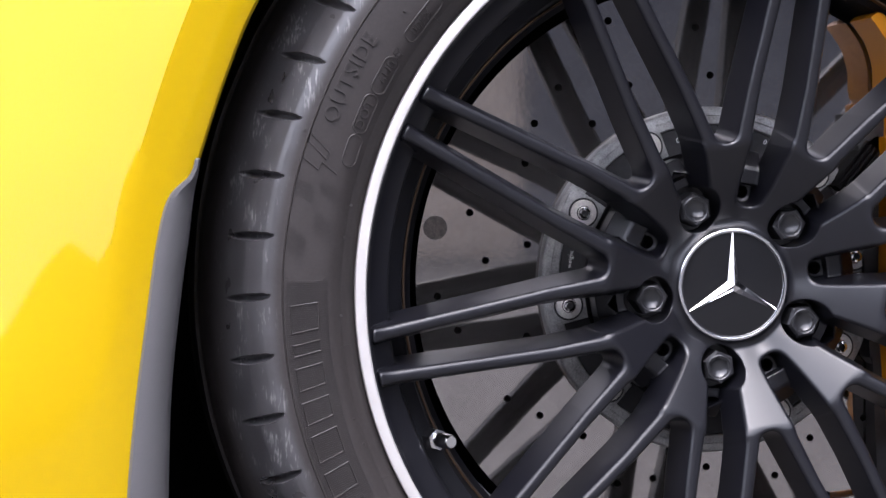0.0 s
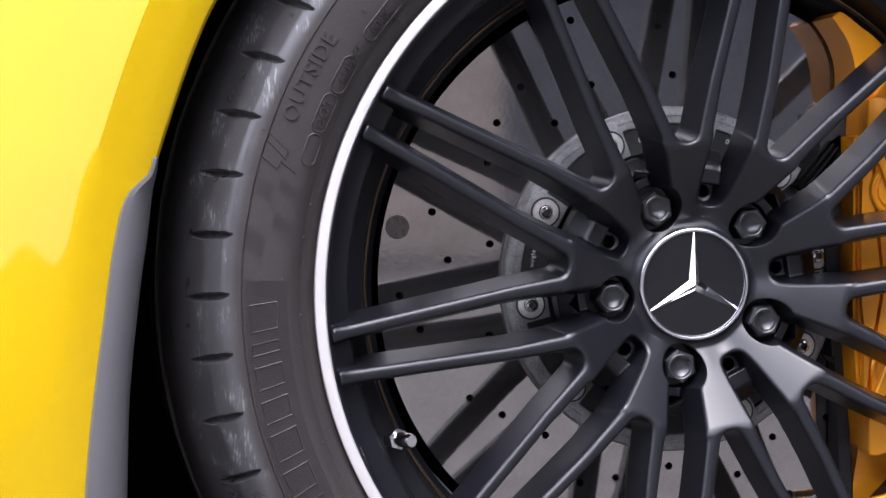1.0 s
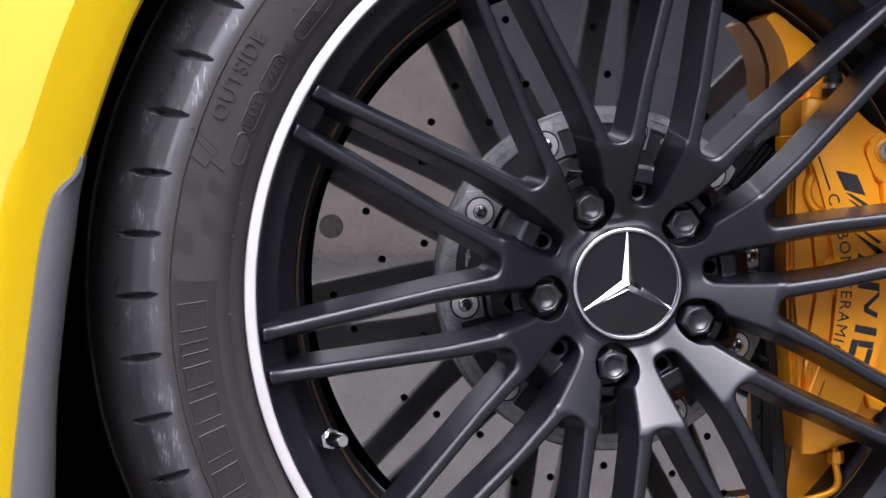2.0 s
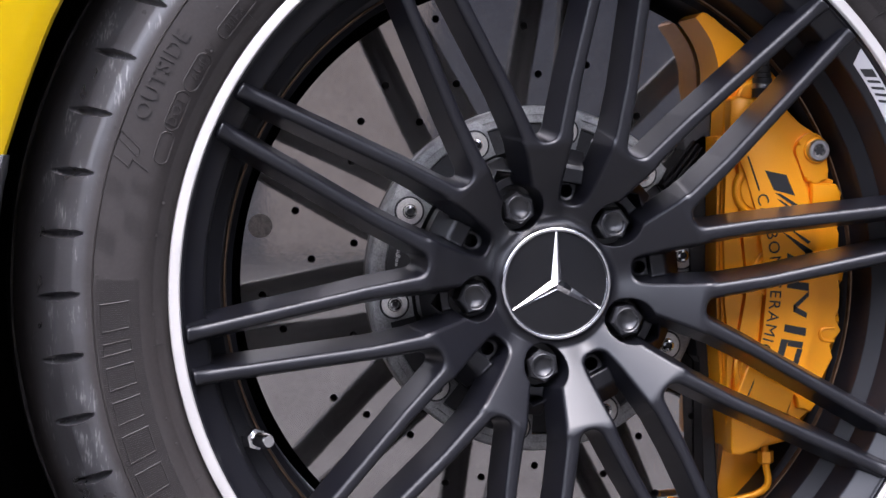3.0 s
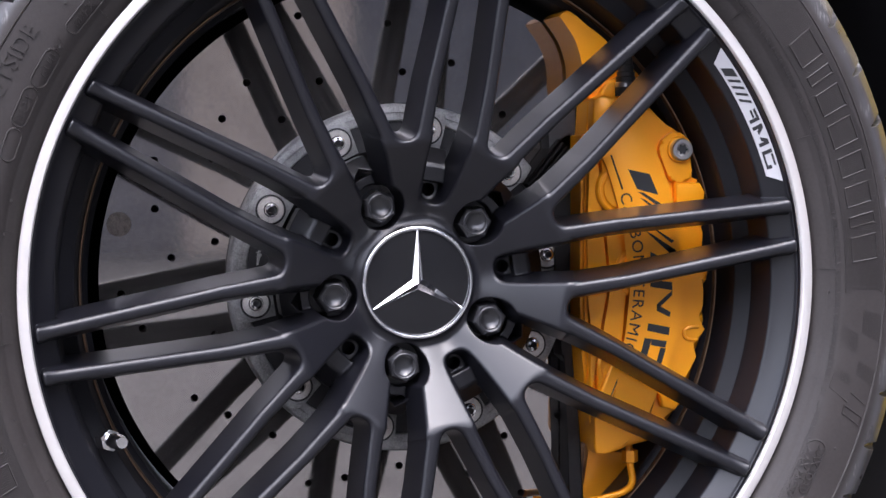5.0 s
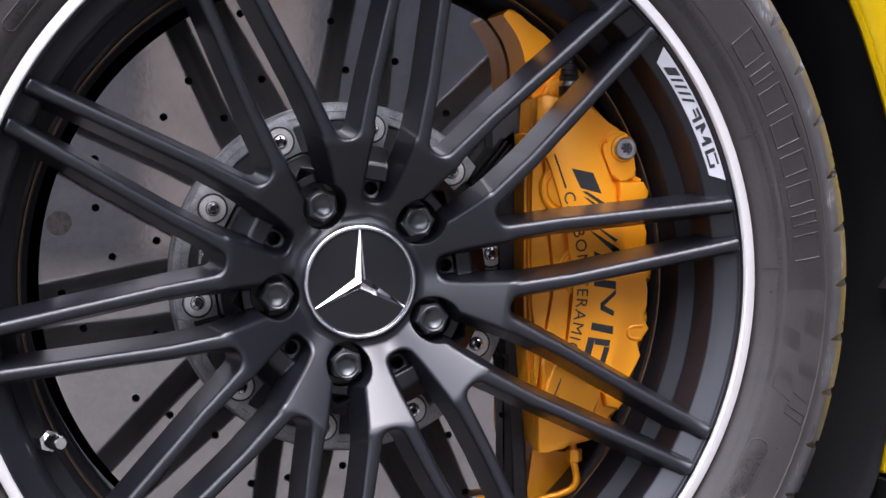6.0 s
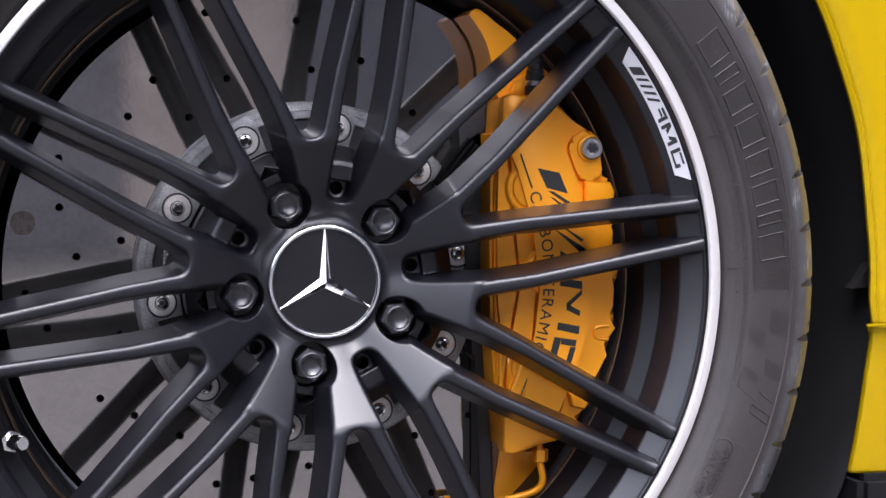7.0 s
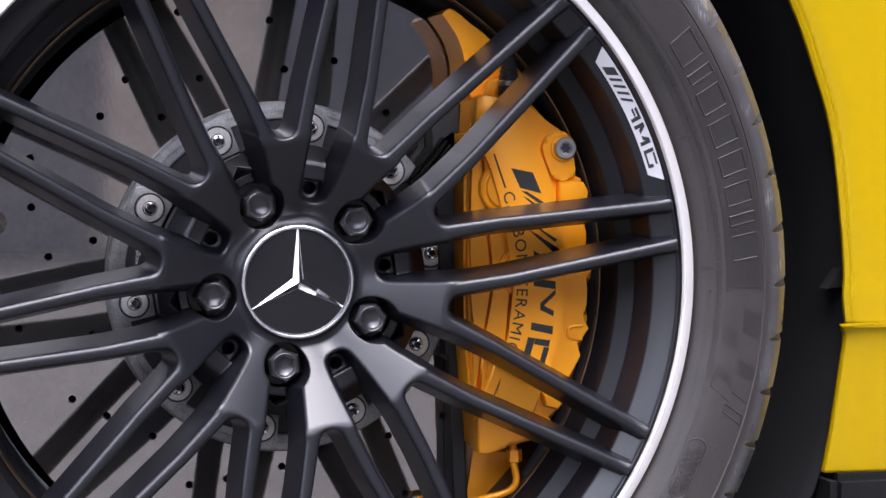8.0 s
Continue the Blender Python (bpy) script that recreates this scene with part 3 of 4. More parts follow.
def net(turned):
    """A mesh of one spoke's sector: a vertex in each grid cell that the surface cuts. turned: the mirrored sector."""
    nr, nt, ny = 240, 176, 104
    R = np.linspace(0.0340, 0.2530, nr)
    step = 36.0 / (nt - 2)
    A = -step / 2 + step * np.arange(nt)
    Y = np.linspace(-0.0600, 0.0330, ny)
    F = cast(R[:, None, None], A[None, :, None], Y[None, None, :])
    inside = F < 0
    shape = (nr - 1, nt - 1, ny - 1)
    total, count = np.zeros(shape + (3,)), np.zeros(shape)
    corners = [(i, j, k) for i in (0, 1) for j in (0, 1) for k in (0, 1)]

    def at(G, c):
        return G[c[0]:c[0] + shape[0], c[1]:c[1] + shape[1], c[2]:c[2] + shape[2]]

    for c in corners:
        for ax in range(3):
            if c[ax] == 0:
                d = tuple(1 if q == ax else c[q] for q in range(3))
                f0, f1 = at(F, c), at(F, d)
                cut = (f0 < 0) != (f1 < 0)
                w = np.where(cut, f0 / np.where(cut, f0 - f1, 1), 0)
                for q in range(3):
                    total[..., q] += np.where(cut, w if q == ax else c[q], 0)
                count += cut
    live = count > 0
    ids = -np.ones(shape, int)
    ids[live] = np.arange(live.sum())
    base = np.argwhere(live)
    pos = base + total[live] / count[live][:, None]
    r = np.interp(pos[:, 0], np.arange(nr), R)
    a = np.interp(pos[:, 1], np.arange(nt), A)
    y = np.interp(pos[:, 2], np.arange(ny), Y)
    faces = []
    for ax in range(3):
        lo = [slice(None)] * 3
        hi = [slice(None)] * 3
        lo[ax], hi[ax] = slice(0, -1), slice(1, None)
        cut = inside[tuple(lo)] != inside[tuple(hi)]
        idx = np.argwhere(cut)
        first = inside[tuple(lo)][cut]
        b, c = [(1, 2), (2, 0), (0, 1)][ax]
        ok = (idx[:, b] > 0) & (idx[:, c] > 0) & (idx[:, b] < shape[b]) & (idx[:, c] < shape[c]) & (idx[:, ax] < shape[ax])
        idx, first = idx[ok], first[ok]
        quad = []
        for db, dc in ((-1, -1), (0, -1), (0, 0), (-1, 0)):
            q = idx.copy()
            q[:, b] += db
            q[:, c] += dc
            quad.append(ids[q[:, 0], q[:, 1], q[:, 2]])
        quad = np.stack(quad, 1)
        quad[~first] = quad[~first][:, ::-1]
        faces.append(quad)
    faces = np.concatenate(faces)
    e, er = 0.0004, np.degrees(0.0004 / r)
    gr = cast(r + e, a, y) - cast(r - e, a, y)
    ga = cast(r, a + er, y) - cast(r, a - er, y)
    gy = cast(r, a, y + e) - cast(r, a, y - e)
    if turned:
        a, ga = -a, -ga
    else:
        faces = faces[:, ::-1]
    ca, sa = np.cos(np.radians(a)), np.sin(np.radians(a))
    verts = np.stack([r * ca, y, r * sa], 1)
    normals = np.stack([gr * ca - ga * sa, gy, gr * sa + ga * ca], 1)
    normals /= np.maximum(np.linalg.norm(normals, axis=1, keepdims=True), 1e-12)
    mesh = bpy.data.meshes.new("spoke")
    mesh.from_pydata(verts.tolist(), [], faces.tolist())
    mesh.materials.append(SATIN)
    mesh.polygons.foreach_set("use_smooth", [True] * len(mesh.polygons))
    mesh.normals_split_custom_set_from_vertices(normals.tolist())
    return mesh


for turned in (False, True):
    mesh = net(turned)
    for k in range(5):
        ob = new("spoke", mesh)
        ob.matrix_basis = pose(0, 0, ZC, 0, -(9 + 72 * k), 0)
        ob.parent = wheel
        ob["label"] = "forked satin black spoke"

# wheel bolts
for k in range(5):
    c = polar(0.056, 45 + 72 * k)
    bm = spin([(0.0116, -0.0210), (0.0116, -0.0008), (0.0101, 0.0008), (0.0070, 0.0003)], 6, c, turn=radians(20 + 31 * k))
    join(bm, spin([(0.0088, 0.0004), (0.0087, 0.0011), (0.0080, 0.0014), (0.0073, 0.0010), (0.0066, -0.0010), (0.0050, -0.0024), (0.0025, -0.0032), (0.0, -0.0034)], 32, c))
    part("wheel_bolt", bm, BOLT_BLACK, wheel, "black hexagonal wheel bolt", angle=25)

# centre cap
hub_cap = part("hub_cap", spin([(0.0366, -0.012), (0.0366, 0.0010), (0.0345, 0.0016), (0.0, 0.0016)], 128, (0, 0, ZC)), CAP_BLACK, wheel, "black hub cap with a chrome ring and star")
part("chrome_ring", ring([(0.0379, 0.004)] + [(0.0360 + 0.0019 * math.cos(math.pi * k / 10), -0.0010 - 0.0022 * math.sin(math.pi * k / 10)) for k in range(11)] + [(0.0341, 0.001)], 128), RING_CHROME, hub_cap)
for k in range(3):
    a = radians(90.4 + 120 * k)
    bm = bmesh.new()
    d, s = Vector((math.cos(a), 0, math.sin(a))), Vector((-math.sin(a), 0, math.cos(a)))
    o = Vector((0, -0.0016, ZC))
    tip, up = o + d * 0.0349 - Vector((0, 0.0004, 0)), o - Vector((0, 0.0032, 0))
    b1, b2 = o + d * 0.0021 + s * 0.0037, o + d * 0.0021 - s * 0.0037
    t1, t2 = o + d * 0.0349 + s * 0.0005, o + d * 0.0349 - s * 0.0005
    vs = [bm.verts.new(p) for p in (o, b1, t1, tip, t2, b2, up)]
    for f in ((6, 1, 2, 3), (6, 3, 4, 5), (0, 1, 6), (0, 6, 5)):
        bm.faces.new([vs[q] for q in f])
    part("star_blade", bm, CHROME, hub_cap, angle=10)

# valve
va = polar(0.2260, -154.8, -0.0090)
vd = (polar(0.2130, -153.6, -0.0420) - va).normalized()
valve = part("valve", spin([(0.0075, -0.004), (0.0075, 0.004), (0.0070, 0.005), (0.0070, 0.010), (0.0045, 0.011)], 6, va, vd), VALVE_METAL, wheel, "steel tyre valve with a grey cap")
part("valve_cap", spin([(0.0045, 0.010), (0.0048, 0.012), (0.0048, 0.024), (0.0036, 0.026), (0.0, 0.026)], 20, va, vd), VALVE_METAL, valve)
own(wheel)

# ---------------------------------------------------------------- brake disc
disc = empty("brake_disc", (0, 0.056, GROUND), "drilled grey carbon-ceramic brake disc behind the spokes", "brake disc")
FACE, R_IN, R_OUT = 0.056, 0.112, 0.2045
from mathutils.geometry import tessellate_polygon
SEEN = [(57.0, 0.1348), (76.2, 0.1527), (89.3, 0.1416), (92.9, 0.1748), (111.7, 0.1918), (112.7, 0.1456), (127.2, 0.1354), (128.6, 0.1695), (138.6, 0.1632), (147.9, 0.1520),
        (154.6, 0.1858), (158.5, 0.1405), (164.2, 0.1739), (168.8, 0.1297), (174.7, 0.1571), (182.9, 0.1899), (190.6, 0.1786), (196.5, 0.1330), (209.7, 0.1626), (218.0, 0.1505), (230.7, 0.1389), (245.9, 0.1551),
        (254.7, 0.1437), (270.2, 0.1317), (304.0, 0.1365), (319.3, 0.1529), (290.0, 0.1480), (281.0, 0.1620), (340.0, 0.1750), (355.0, 0.1560), (12.0, 0.1420), (30.0, 0.1640), (238.0, 0.1690), (270.0, 0.1780), (300.0, 0.1780)]
holes = [(r, a) for a, r in SEEN]
loops = [[polar(R_OUT, 360 * k / 240, FACE) for k in range(240)], [polar(R_IN, -360 * k / 160, FACE) for k in range(160)]]
for r, a in holes:
    c = polar(r, a, FACE)
    loops.append([c + Vector((0.0027 * math.cos(-2 * math.pi * k / 14), 0, 0.0027 * math.sin(-2 * math.pi * k / 14))) for k in range(14)])
flat = [p for lp in loops for p in lp]
bm = bmesh.new()
vs = [bm.verts.new(p) for p in flat]
for tri in tessellate_polygon([[Vector((p.x, p.z, 0)) for p in lp] for lp in loops]):
    bm.faces.new([vs[q] for q in tri])
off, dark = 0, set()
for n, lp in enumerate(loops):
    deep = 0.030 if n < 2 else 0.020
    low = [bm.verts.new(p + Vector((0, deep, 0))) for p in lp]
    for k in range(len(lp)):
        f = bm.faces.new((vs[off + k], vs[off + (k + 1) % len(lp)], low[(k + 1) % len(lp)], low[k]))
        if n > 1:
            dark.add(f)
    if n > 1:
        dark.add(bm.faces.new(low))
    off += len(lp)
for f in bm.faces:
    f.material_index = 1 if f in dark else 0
part("friction_ring", bm, DISC, disc, "grey drilled friction ring", angle=20).data.materials.append(BORE_SHADE)
part("wear_mark", spin([(0.0082, -0.0002), (0.0082, 0.0003), (0.0, 0.0003)], 32, polar(0.1947, 169.0, FACE)), MARK, disc, "round dark wear mark")
part("bell", ring([(0.1080, 0.0500), (0.1070, 0.0470), (0.0950, 0.0470), (0.0900, 0.0465), (0.0860, 0.0520), (0.0840, 0.0440), (0.0820, 0.0330), (0.0300, 0.0320)], 200), DARK, disc, "dark metal disc bell")
part("bell_rim", ring([(0.1200, 0.0600), (0.1195, 0.0465), (0.1180, 0.0450), (0.1135, 0.0446), (0.1130, 0.0452), (0.1085, 0.0452), (0.1075, 0.0460), (0.1075, 0.0520)], 200), HAT, disc, "grey ridged rim of the bell")
for k in range(10):
    a = 152.8 + 36 * k
    c = polar(0.1030, a, 0.0440)
    u, v = polar(1, a) - Vector((0, 0, ZC)), polar(1, a + 90) - Vector((0, 0, ZC))
    block = []
    for p, q in ((-0.0125, -0.0105), (-0.0125, 0.0105), (0.0080, 0.0125), (0.0145, 0.0080), (0.0145, -0.0080), (0.0080, -0.0125)):
        w = c - Vector((0, 0, ZC)) + u * p + v * q
        block.append((w.x, w.z))
    part("bell_lug", slab(block, 0.0415, 0.0460, 0.0012), HAT, disc)
    part("plate_seat", spin([(0.0103, 0.0), (0.0103, 0.0029), (0.0, 0.0029)], 28, c), DARK, disc)
    plate = part("mount_plate", spin([(0.0090, 0.0), (0.0090, 0.0036), (0.0085, 0.0042), (0.0, 0.0042)], 28, c), PLATE, disc, "steel mounting plate")
    bm = spin([(0.0050, 0.0040), (0.0050, 0.0047), (0.0044, 0.0052), (0.0044, 0.0066), (0.0038, 0.0076), (0.0024, 0.0080), (0.0021, 0.0052), (0.0, 0.0052)], 24, c)
    part("torx_bolt", bm, VALVE_METAL, plate)
    part("torx_socket", spin([(0.0022, 0.0052), (0.0022, 0.0058), (0.0, 0.0058)], 6, c), DARK, plate)
PRINT_WHITE = material("white_print", (0.72, 0.72, 0.70), rough=0.5, vary=0.1)


def bell_face(r):
    return 0.0452 if r > 0.1085 else 0.0470


for word, size, r0, a0 in (("weight", 0.0042, 0.0992, 174.6), ("0", 0.0050, 0.0975, 104.6), ("I", 0.0046, 0.1030, 103.6), ("0", 0.0050, 0.1010, 68.6)):
    part("white_print", lettering(word, size, r0, a0, bell_face, 0.0003, 1.05), PRINT_WHITE, disc, "small white print")
part("hub", spin([(0.09, -0.20), (0.09, -0.08), (0.05, -0.04), (0.0, -0.04)], 48, (0, 0.0, ZC)), DARK, disc, "dark wheel carrier")
own(disc)

# ---------------------------------------------------------------- caliper
caliper = empty("brake_caliper", (0.16, 0.03, GROUND), "gold painted fixed brake caliper with black print", "brake caliper")
BODY = [(0.1216, 0.1210), (0.1284, 0.1257), (0.1547, 0.1253), (0.1629, 0.1216), (0.1771, 0.1069), (0.1836, 0.0985), (0.1930, 0.0950), (0.1965, 0.0880), (0.1972, 0.0700), (0.1979, 0.0655), (0.2026, 0.0640),
        (0.2034, 0.0610), (0.2031, 0.0531), (0.2050, 0.0460), (0.2072, 0.0385), (0.2062, 0.0360), (0.2022, 0.0340), (0.2014, 0.0190), (0.2080, 0.0185), (0.2103, 0.0140), (0.2107, 0.0060), (0.2100, -0.0010), (0.2085, -0.0030),
        (0.2034, -0.0065), (0.2028, -0.0215), (0.2074, -0.0245), (0.2080, -0.0300), (0.2046, -0.0343), (0.2034, -0.0480), (0.1986, -0.0530), (0.1976, -0.0710), (0.1880, -0.0850), (0.1818, -0.0990), (0.1705, -0.1125),
        (0.1350, -0.1204), (0.1268, -0.1159), (0.1245, -0.0944), (0.1211, -0.0401), (0.1195, -0.0015), (0.1192, 0.0369), (0.1205, 0.1020)]
BAND = [(0.1220, 0.1229), (0.1284, 0.1257), (0.1422, 0.1228), (0.1536, 0.1195), (0.1586, 0.1061), (0.1712, 0.0793), (0.1797, 0.0561), (0.1841, 0.0367), (0.1865, 0.0134), (0.1868, -0.0100), (0.1830, -0.0412),
        (0.1771, -0.0606), (0.1710, -0.0761), (0.1651, -0.0955), (0.1465, -0.0871), (0.1363, -0.0837), (0.1442, -0.0618), (0.1471, -0.0328), (0.1497, -0.0057), (0.1473, 0.0253), (0.1410, 0.0484), (0.1326, 0.0753), (0.1272, 0.0867), (0.1214, 0.1000)]
FOOT = [(0.1379, -0.0562), (0.1554, -0.0605), (0.1686, -0.0694), (0.1695, -0.0761), (0.1623, -0.0938), (0.1518, -0.1086), (0.1458, -0.1162), (0.1324, -0.1199), (0.1264, -0.1189), (0.1251, -0.1146), (0.1254, -0.0961), (0.1284, -0.0776)]
UPPER = [(0.1016, 0.1789), (0.1083, 0.1830), (0.1210, 0.1735), (0.1312, 0.1665), (0.1410, 0.1575), (0.1500, 0.1485), (0.1612, 0.1375), (0.1640, 0.1270), (0.1450, 0.1225), (0.1212, 0.1240), (0.1180, 0.1470), (0.1133, 0.1621), (0.1070, 0.1720)]
SADDLE = [(0.1282, 0.1240), (0.1333, 0.1347), (0.1434, 0.1387), (0.1598, 0.1370), (0.1639, 0.1294), (0.1579, 0.1204), (0.1436, 0.1205)]
LOWER = [(0.1399, -0.0821), (0.1422, -0.1024), (0.1433, -0.1269), (0.1853, -0.1263), (0.1683, -0.1482), (0.1472, -0.1719), (0.1259, -0.1710), (0.1342, -0.1469)]
SIDE = [(0.1170, 0.0983), (0.1255, 0.1003), (0.1249, 0.0365), (0.1257, -0.0023), (0.1269, -0.0413), (0.1283, -0.0961), (0.1220, -0.0803), (0.1187, -0.0412), (0.1175, -0.0023), (0.1176, 0.0365)]
part("body", slab(BODY, 0.0110, 0.056, 0.0050, 4), GOLD, caliper)
part("name_plate_face", slab(BAND, 0.0015, 0.0120, 0.0020, 3), GOLD, caliper)
RIB_OUTER = [(0.1206, 0.1000), (0.1250, 0.0980), (0.1286, 0.0700), (0.1318, 0.0300), (0.1350, 0.0036), (0.1342, -0.0123), (0.1306, -0.0322), (0.1276, -0.0550), (0.1266, -0.0780), (0.1228, -0.0780), (0.1236, -0.0321), (0.1214, -0.0148), (0.1212, 0.0064), (0.1203, 0.0302)]
RIB_INNER = [(0.1272, 0.0965), (0.1300, 0.0830), (0.1402, 0.0500), (0.1468, 0.0300), (0.1492, 0.0061), (0.1480, -0.0098), (0.1462, -0.0324), (0.1440, -0.0560), (0.1370, -0.0780), (0.1284, -0.0780), (0.1292, -0.0550), (0.1324, -0.0318), (0.1359, -0.0123), (0.1367, 0.0036), (0.1335, 0.0302), (0.1303, 0.0700)]
part("outer_rib", slab(RIB_OUTER, 0.0072, 0.0140, 0.0014, 3), GOLD, caliper)
part("inner_rib", slab(RIB_INNER, 0.0052, 0.0140, 0.0014, 3), GOLD, caliper)
part("foot_pad", slab(FOOT, 0.0020, 0.0200, 0.0022, 3), GOLD, caliper)
part("split_line", rod([(x, 0.0020, ZC + z) for x, z in [(0.1464, -0.0587), (0.1412, -0.0687), (0.1357, -0.0817)]], 0.0005, 6), INK, caliper, "thin dark joint line")
part("upper_bridge", slab([(p.x, p.y) for p in curve([(x, z, 0) for x, z in UPPER + UPPER[:1]], 44)][:-1], 0.0150, 0.052, 0.009, 4), GOLD, caliper)
part("bleeder_saddle", slab(SADDLE, 0.0085, 0.047, 0.004, 3), GOLD, caliper)
part("lower_bridge", slab(LOWER, 0.045, 0.100, 0.005, 3), GOLD, caliper)
part("inner_flank", slab(SIDE, 0.014, 0.070, 0.002, 2), GOLD, caliper)
for x, z in ((0.1442, 0.0618), (0.1571, 0.0055), (0.1463, -0.0606)):
    part("piston_boss", spin([(0.0185, -0.0086), (0.0185, -0.0060), (0.0172, -0.0046), (0.0160, -0.0044), (0.0150, -0.0052), (0.0138, -0.0050), (0.0130, -0.0038), (0.0, -0.0036)], 56, (x, 0, ZC + z)), GOLD, caliper)
LEDGES = (((0.1832, 0.0669), (0.2019, 0.0662), (0.2058, 0.0599), (0.2046, 0.0529), (0.1834, 0.0514)), ((0.1726, -0.0786), (0.1893, -0.0858), (0.1852, -0.0919), (0.1756, -0.0893)))
for pts in LEDGES:
    part("ledge", slab(pts, 0.0060, 0.020, 0.0030, 3), GOLD, caliper)
BOSS = [(0.1712, 0.0877), (0.1730, 0.0945), (0.1790, 0.1000), (0.1858, 0.1010), (0.1920, 0.0960), (0.1945, 0.0800), (0.1950, 0.0690), (0.1817, 0.0669), (0.1765, 0.0745)]
part("boss_block", slab([(p.x, p.y) for p in curve([(x, z, 0) for x, z in BOSS + BOSS[:1]], 40)][:-1], 0.0062, 0.030, 0.0026, 3), GOLD, caliper)
SLOT = [(0.2035, 0.0110, ZC - 0.0341), (0.1965, 0.0106, ZC - 0.0343), (0.1935, 0.0106, ZC - 0.0358), (0.1927, 0.0106, ZC - 0.0384), (0.1937, 0.0106, ZC - 0.0412), (0.1965, 0.0106, ZC - 0.0427), (0.2030, 0.0110, ZC - 0.0432)]
part("slot_rim", rod(curve(SLOT, 24), 0.0013, 8), GOLD, caliper)
part("bolt_boss", spin([(0.0094, -0.020), (0.0094, -0.0060), (0.0088, -0.0053), (0.0, -0.0053)], 40, (0.1863, 0, ZC + 0.0891)), GOLD, caliper)
bolt = part("caliper_bolt", spin([(0.0076, -0.0055), (0.0076, -0.0010), (0.0068, -0.0002), (0.0046, -0.0002), (0.0040, -0.0012), (0.0, -0.0040)], 32, (0.1863, 0, ZC + 0.0891)), STEEL, caliper, "steel torx bolt")
bm = bmesh.new()
vs = [bm.verts.new((0.1863 + q * math.cos(math.pi * k / 6), 0.0009, ZC + 0.0891 + q * math.sin(math.pi * k / 6))) for k in range(12) for q in ((0.0040, 0.0026)[k % 2],)]
bm.faces.new(vs)
part("torx_socket", bm, DARK, bolt)
nx, nz = 0.1463, ZC + 0.1299
part("bleeder_collar", spin([(0.0066, 0.0010), (0.0072, 0.0014), (0.0072, 0.0040), (0.0066, 0.0046)], 24, (nx, 0.006, nz), (0, 0, 1)), STEEL, caliper, "steel bleeder collar")
part("bleeder_cap", spin([(0.0070, -0.0050), (0.0070, 0.0010), (0.0066, 0.0012), (0.0066, 0.0046), (0.0068, 0.0080), (0.0060, 0.0088), (0.0062, 0.0115), (0.0054, 0.0122), (0.0054, 0.0160), (0.0046, 0.0168), (0.0048, 0.0205), (0.0040, 0.0218), (0.0, 0.0220)], 24, (nx, 0.006, nz), (0, 0, 1)), RUBBER, caliper, "black rubber bleeder cap")
part("brake_pipe", rod(curve([(0.1557, 0.018, ZC - 0.1150), (0.1562, 0.016, ZC - 0.1295), (0.1580, 0.016, ZC - 0.1406), (0.1547, 0.018, ZC - 0.1476), (0.1436, 0.022, ZC - 0.1527), (0.1200, 0.030, ZC - 0.1580), (0.095, 0.045, ZC - 0.1570)], 30), 0.0026, 12), GOLD, caliper, "gold painted brake pipe")
part("pipe_nut", spin([(0.0056, 0.0), (0.0056, 0.0080), (0.0040, 0.0090), (0.0, 0.0090)], 6, (0.1560, 0.0165, ZC - 0.1195), (0.02, 0, -1)), GOLD, caliper)
part("pad_spring", slab([(0.1180, 0.1046), (0.1203, 0.0889), (0.1059, 0.0749), (0.0895, 0.0611), (0.0854, 0.0650), (0.0935, 0.0788), (0.1057, 0.0947)], 0.036, 0.055, 0.002), LINER, caliper, "black ribbed pad clip")
for k in range(4):
    ox, oz = 0.0052 - 0.0030 * k, -0.0042 + 0.0024 * k
    part("clip_rib", rod(curve([(0.0905 + ox, 0.0362, ZC + 0.0660 + oz), (0.0960 + ox, 0.0350, ZC + 0.0728 + oz), (0.1060 + ox, 0.0350, ZC + 0.0850 + oz), (0.1125 + ox, 0.0362, ZC + 0.0925 + oz)], 12), 0.0013, 8), LINER, caliper)
part("brake_pad", slab([(0.100, 0.115), (0.122, 0.120), (0.122, -0.050), (0.130, -0.165), (0.1175, -0.165), (0.1165, -0.060), (0.112, -0.055), (0.108, 0.0)], 0.036, 0.054, 0.002), DARK, caliper, "dark brake pad")


def plate(r):
    return 0.0015


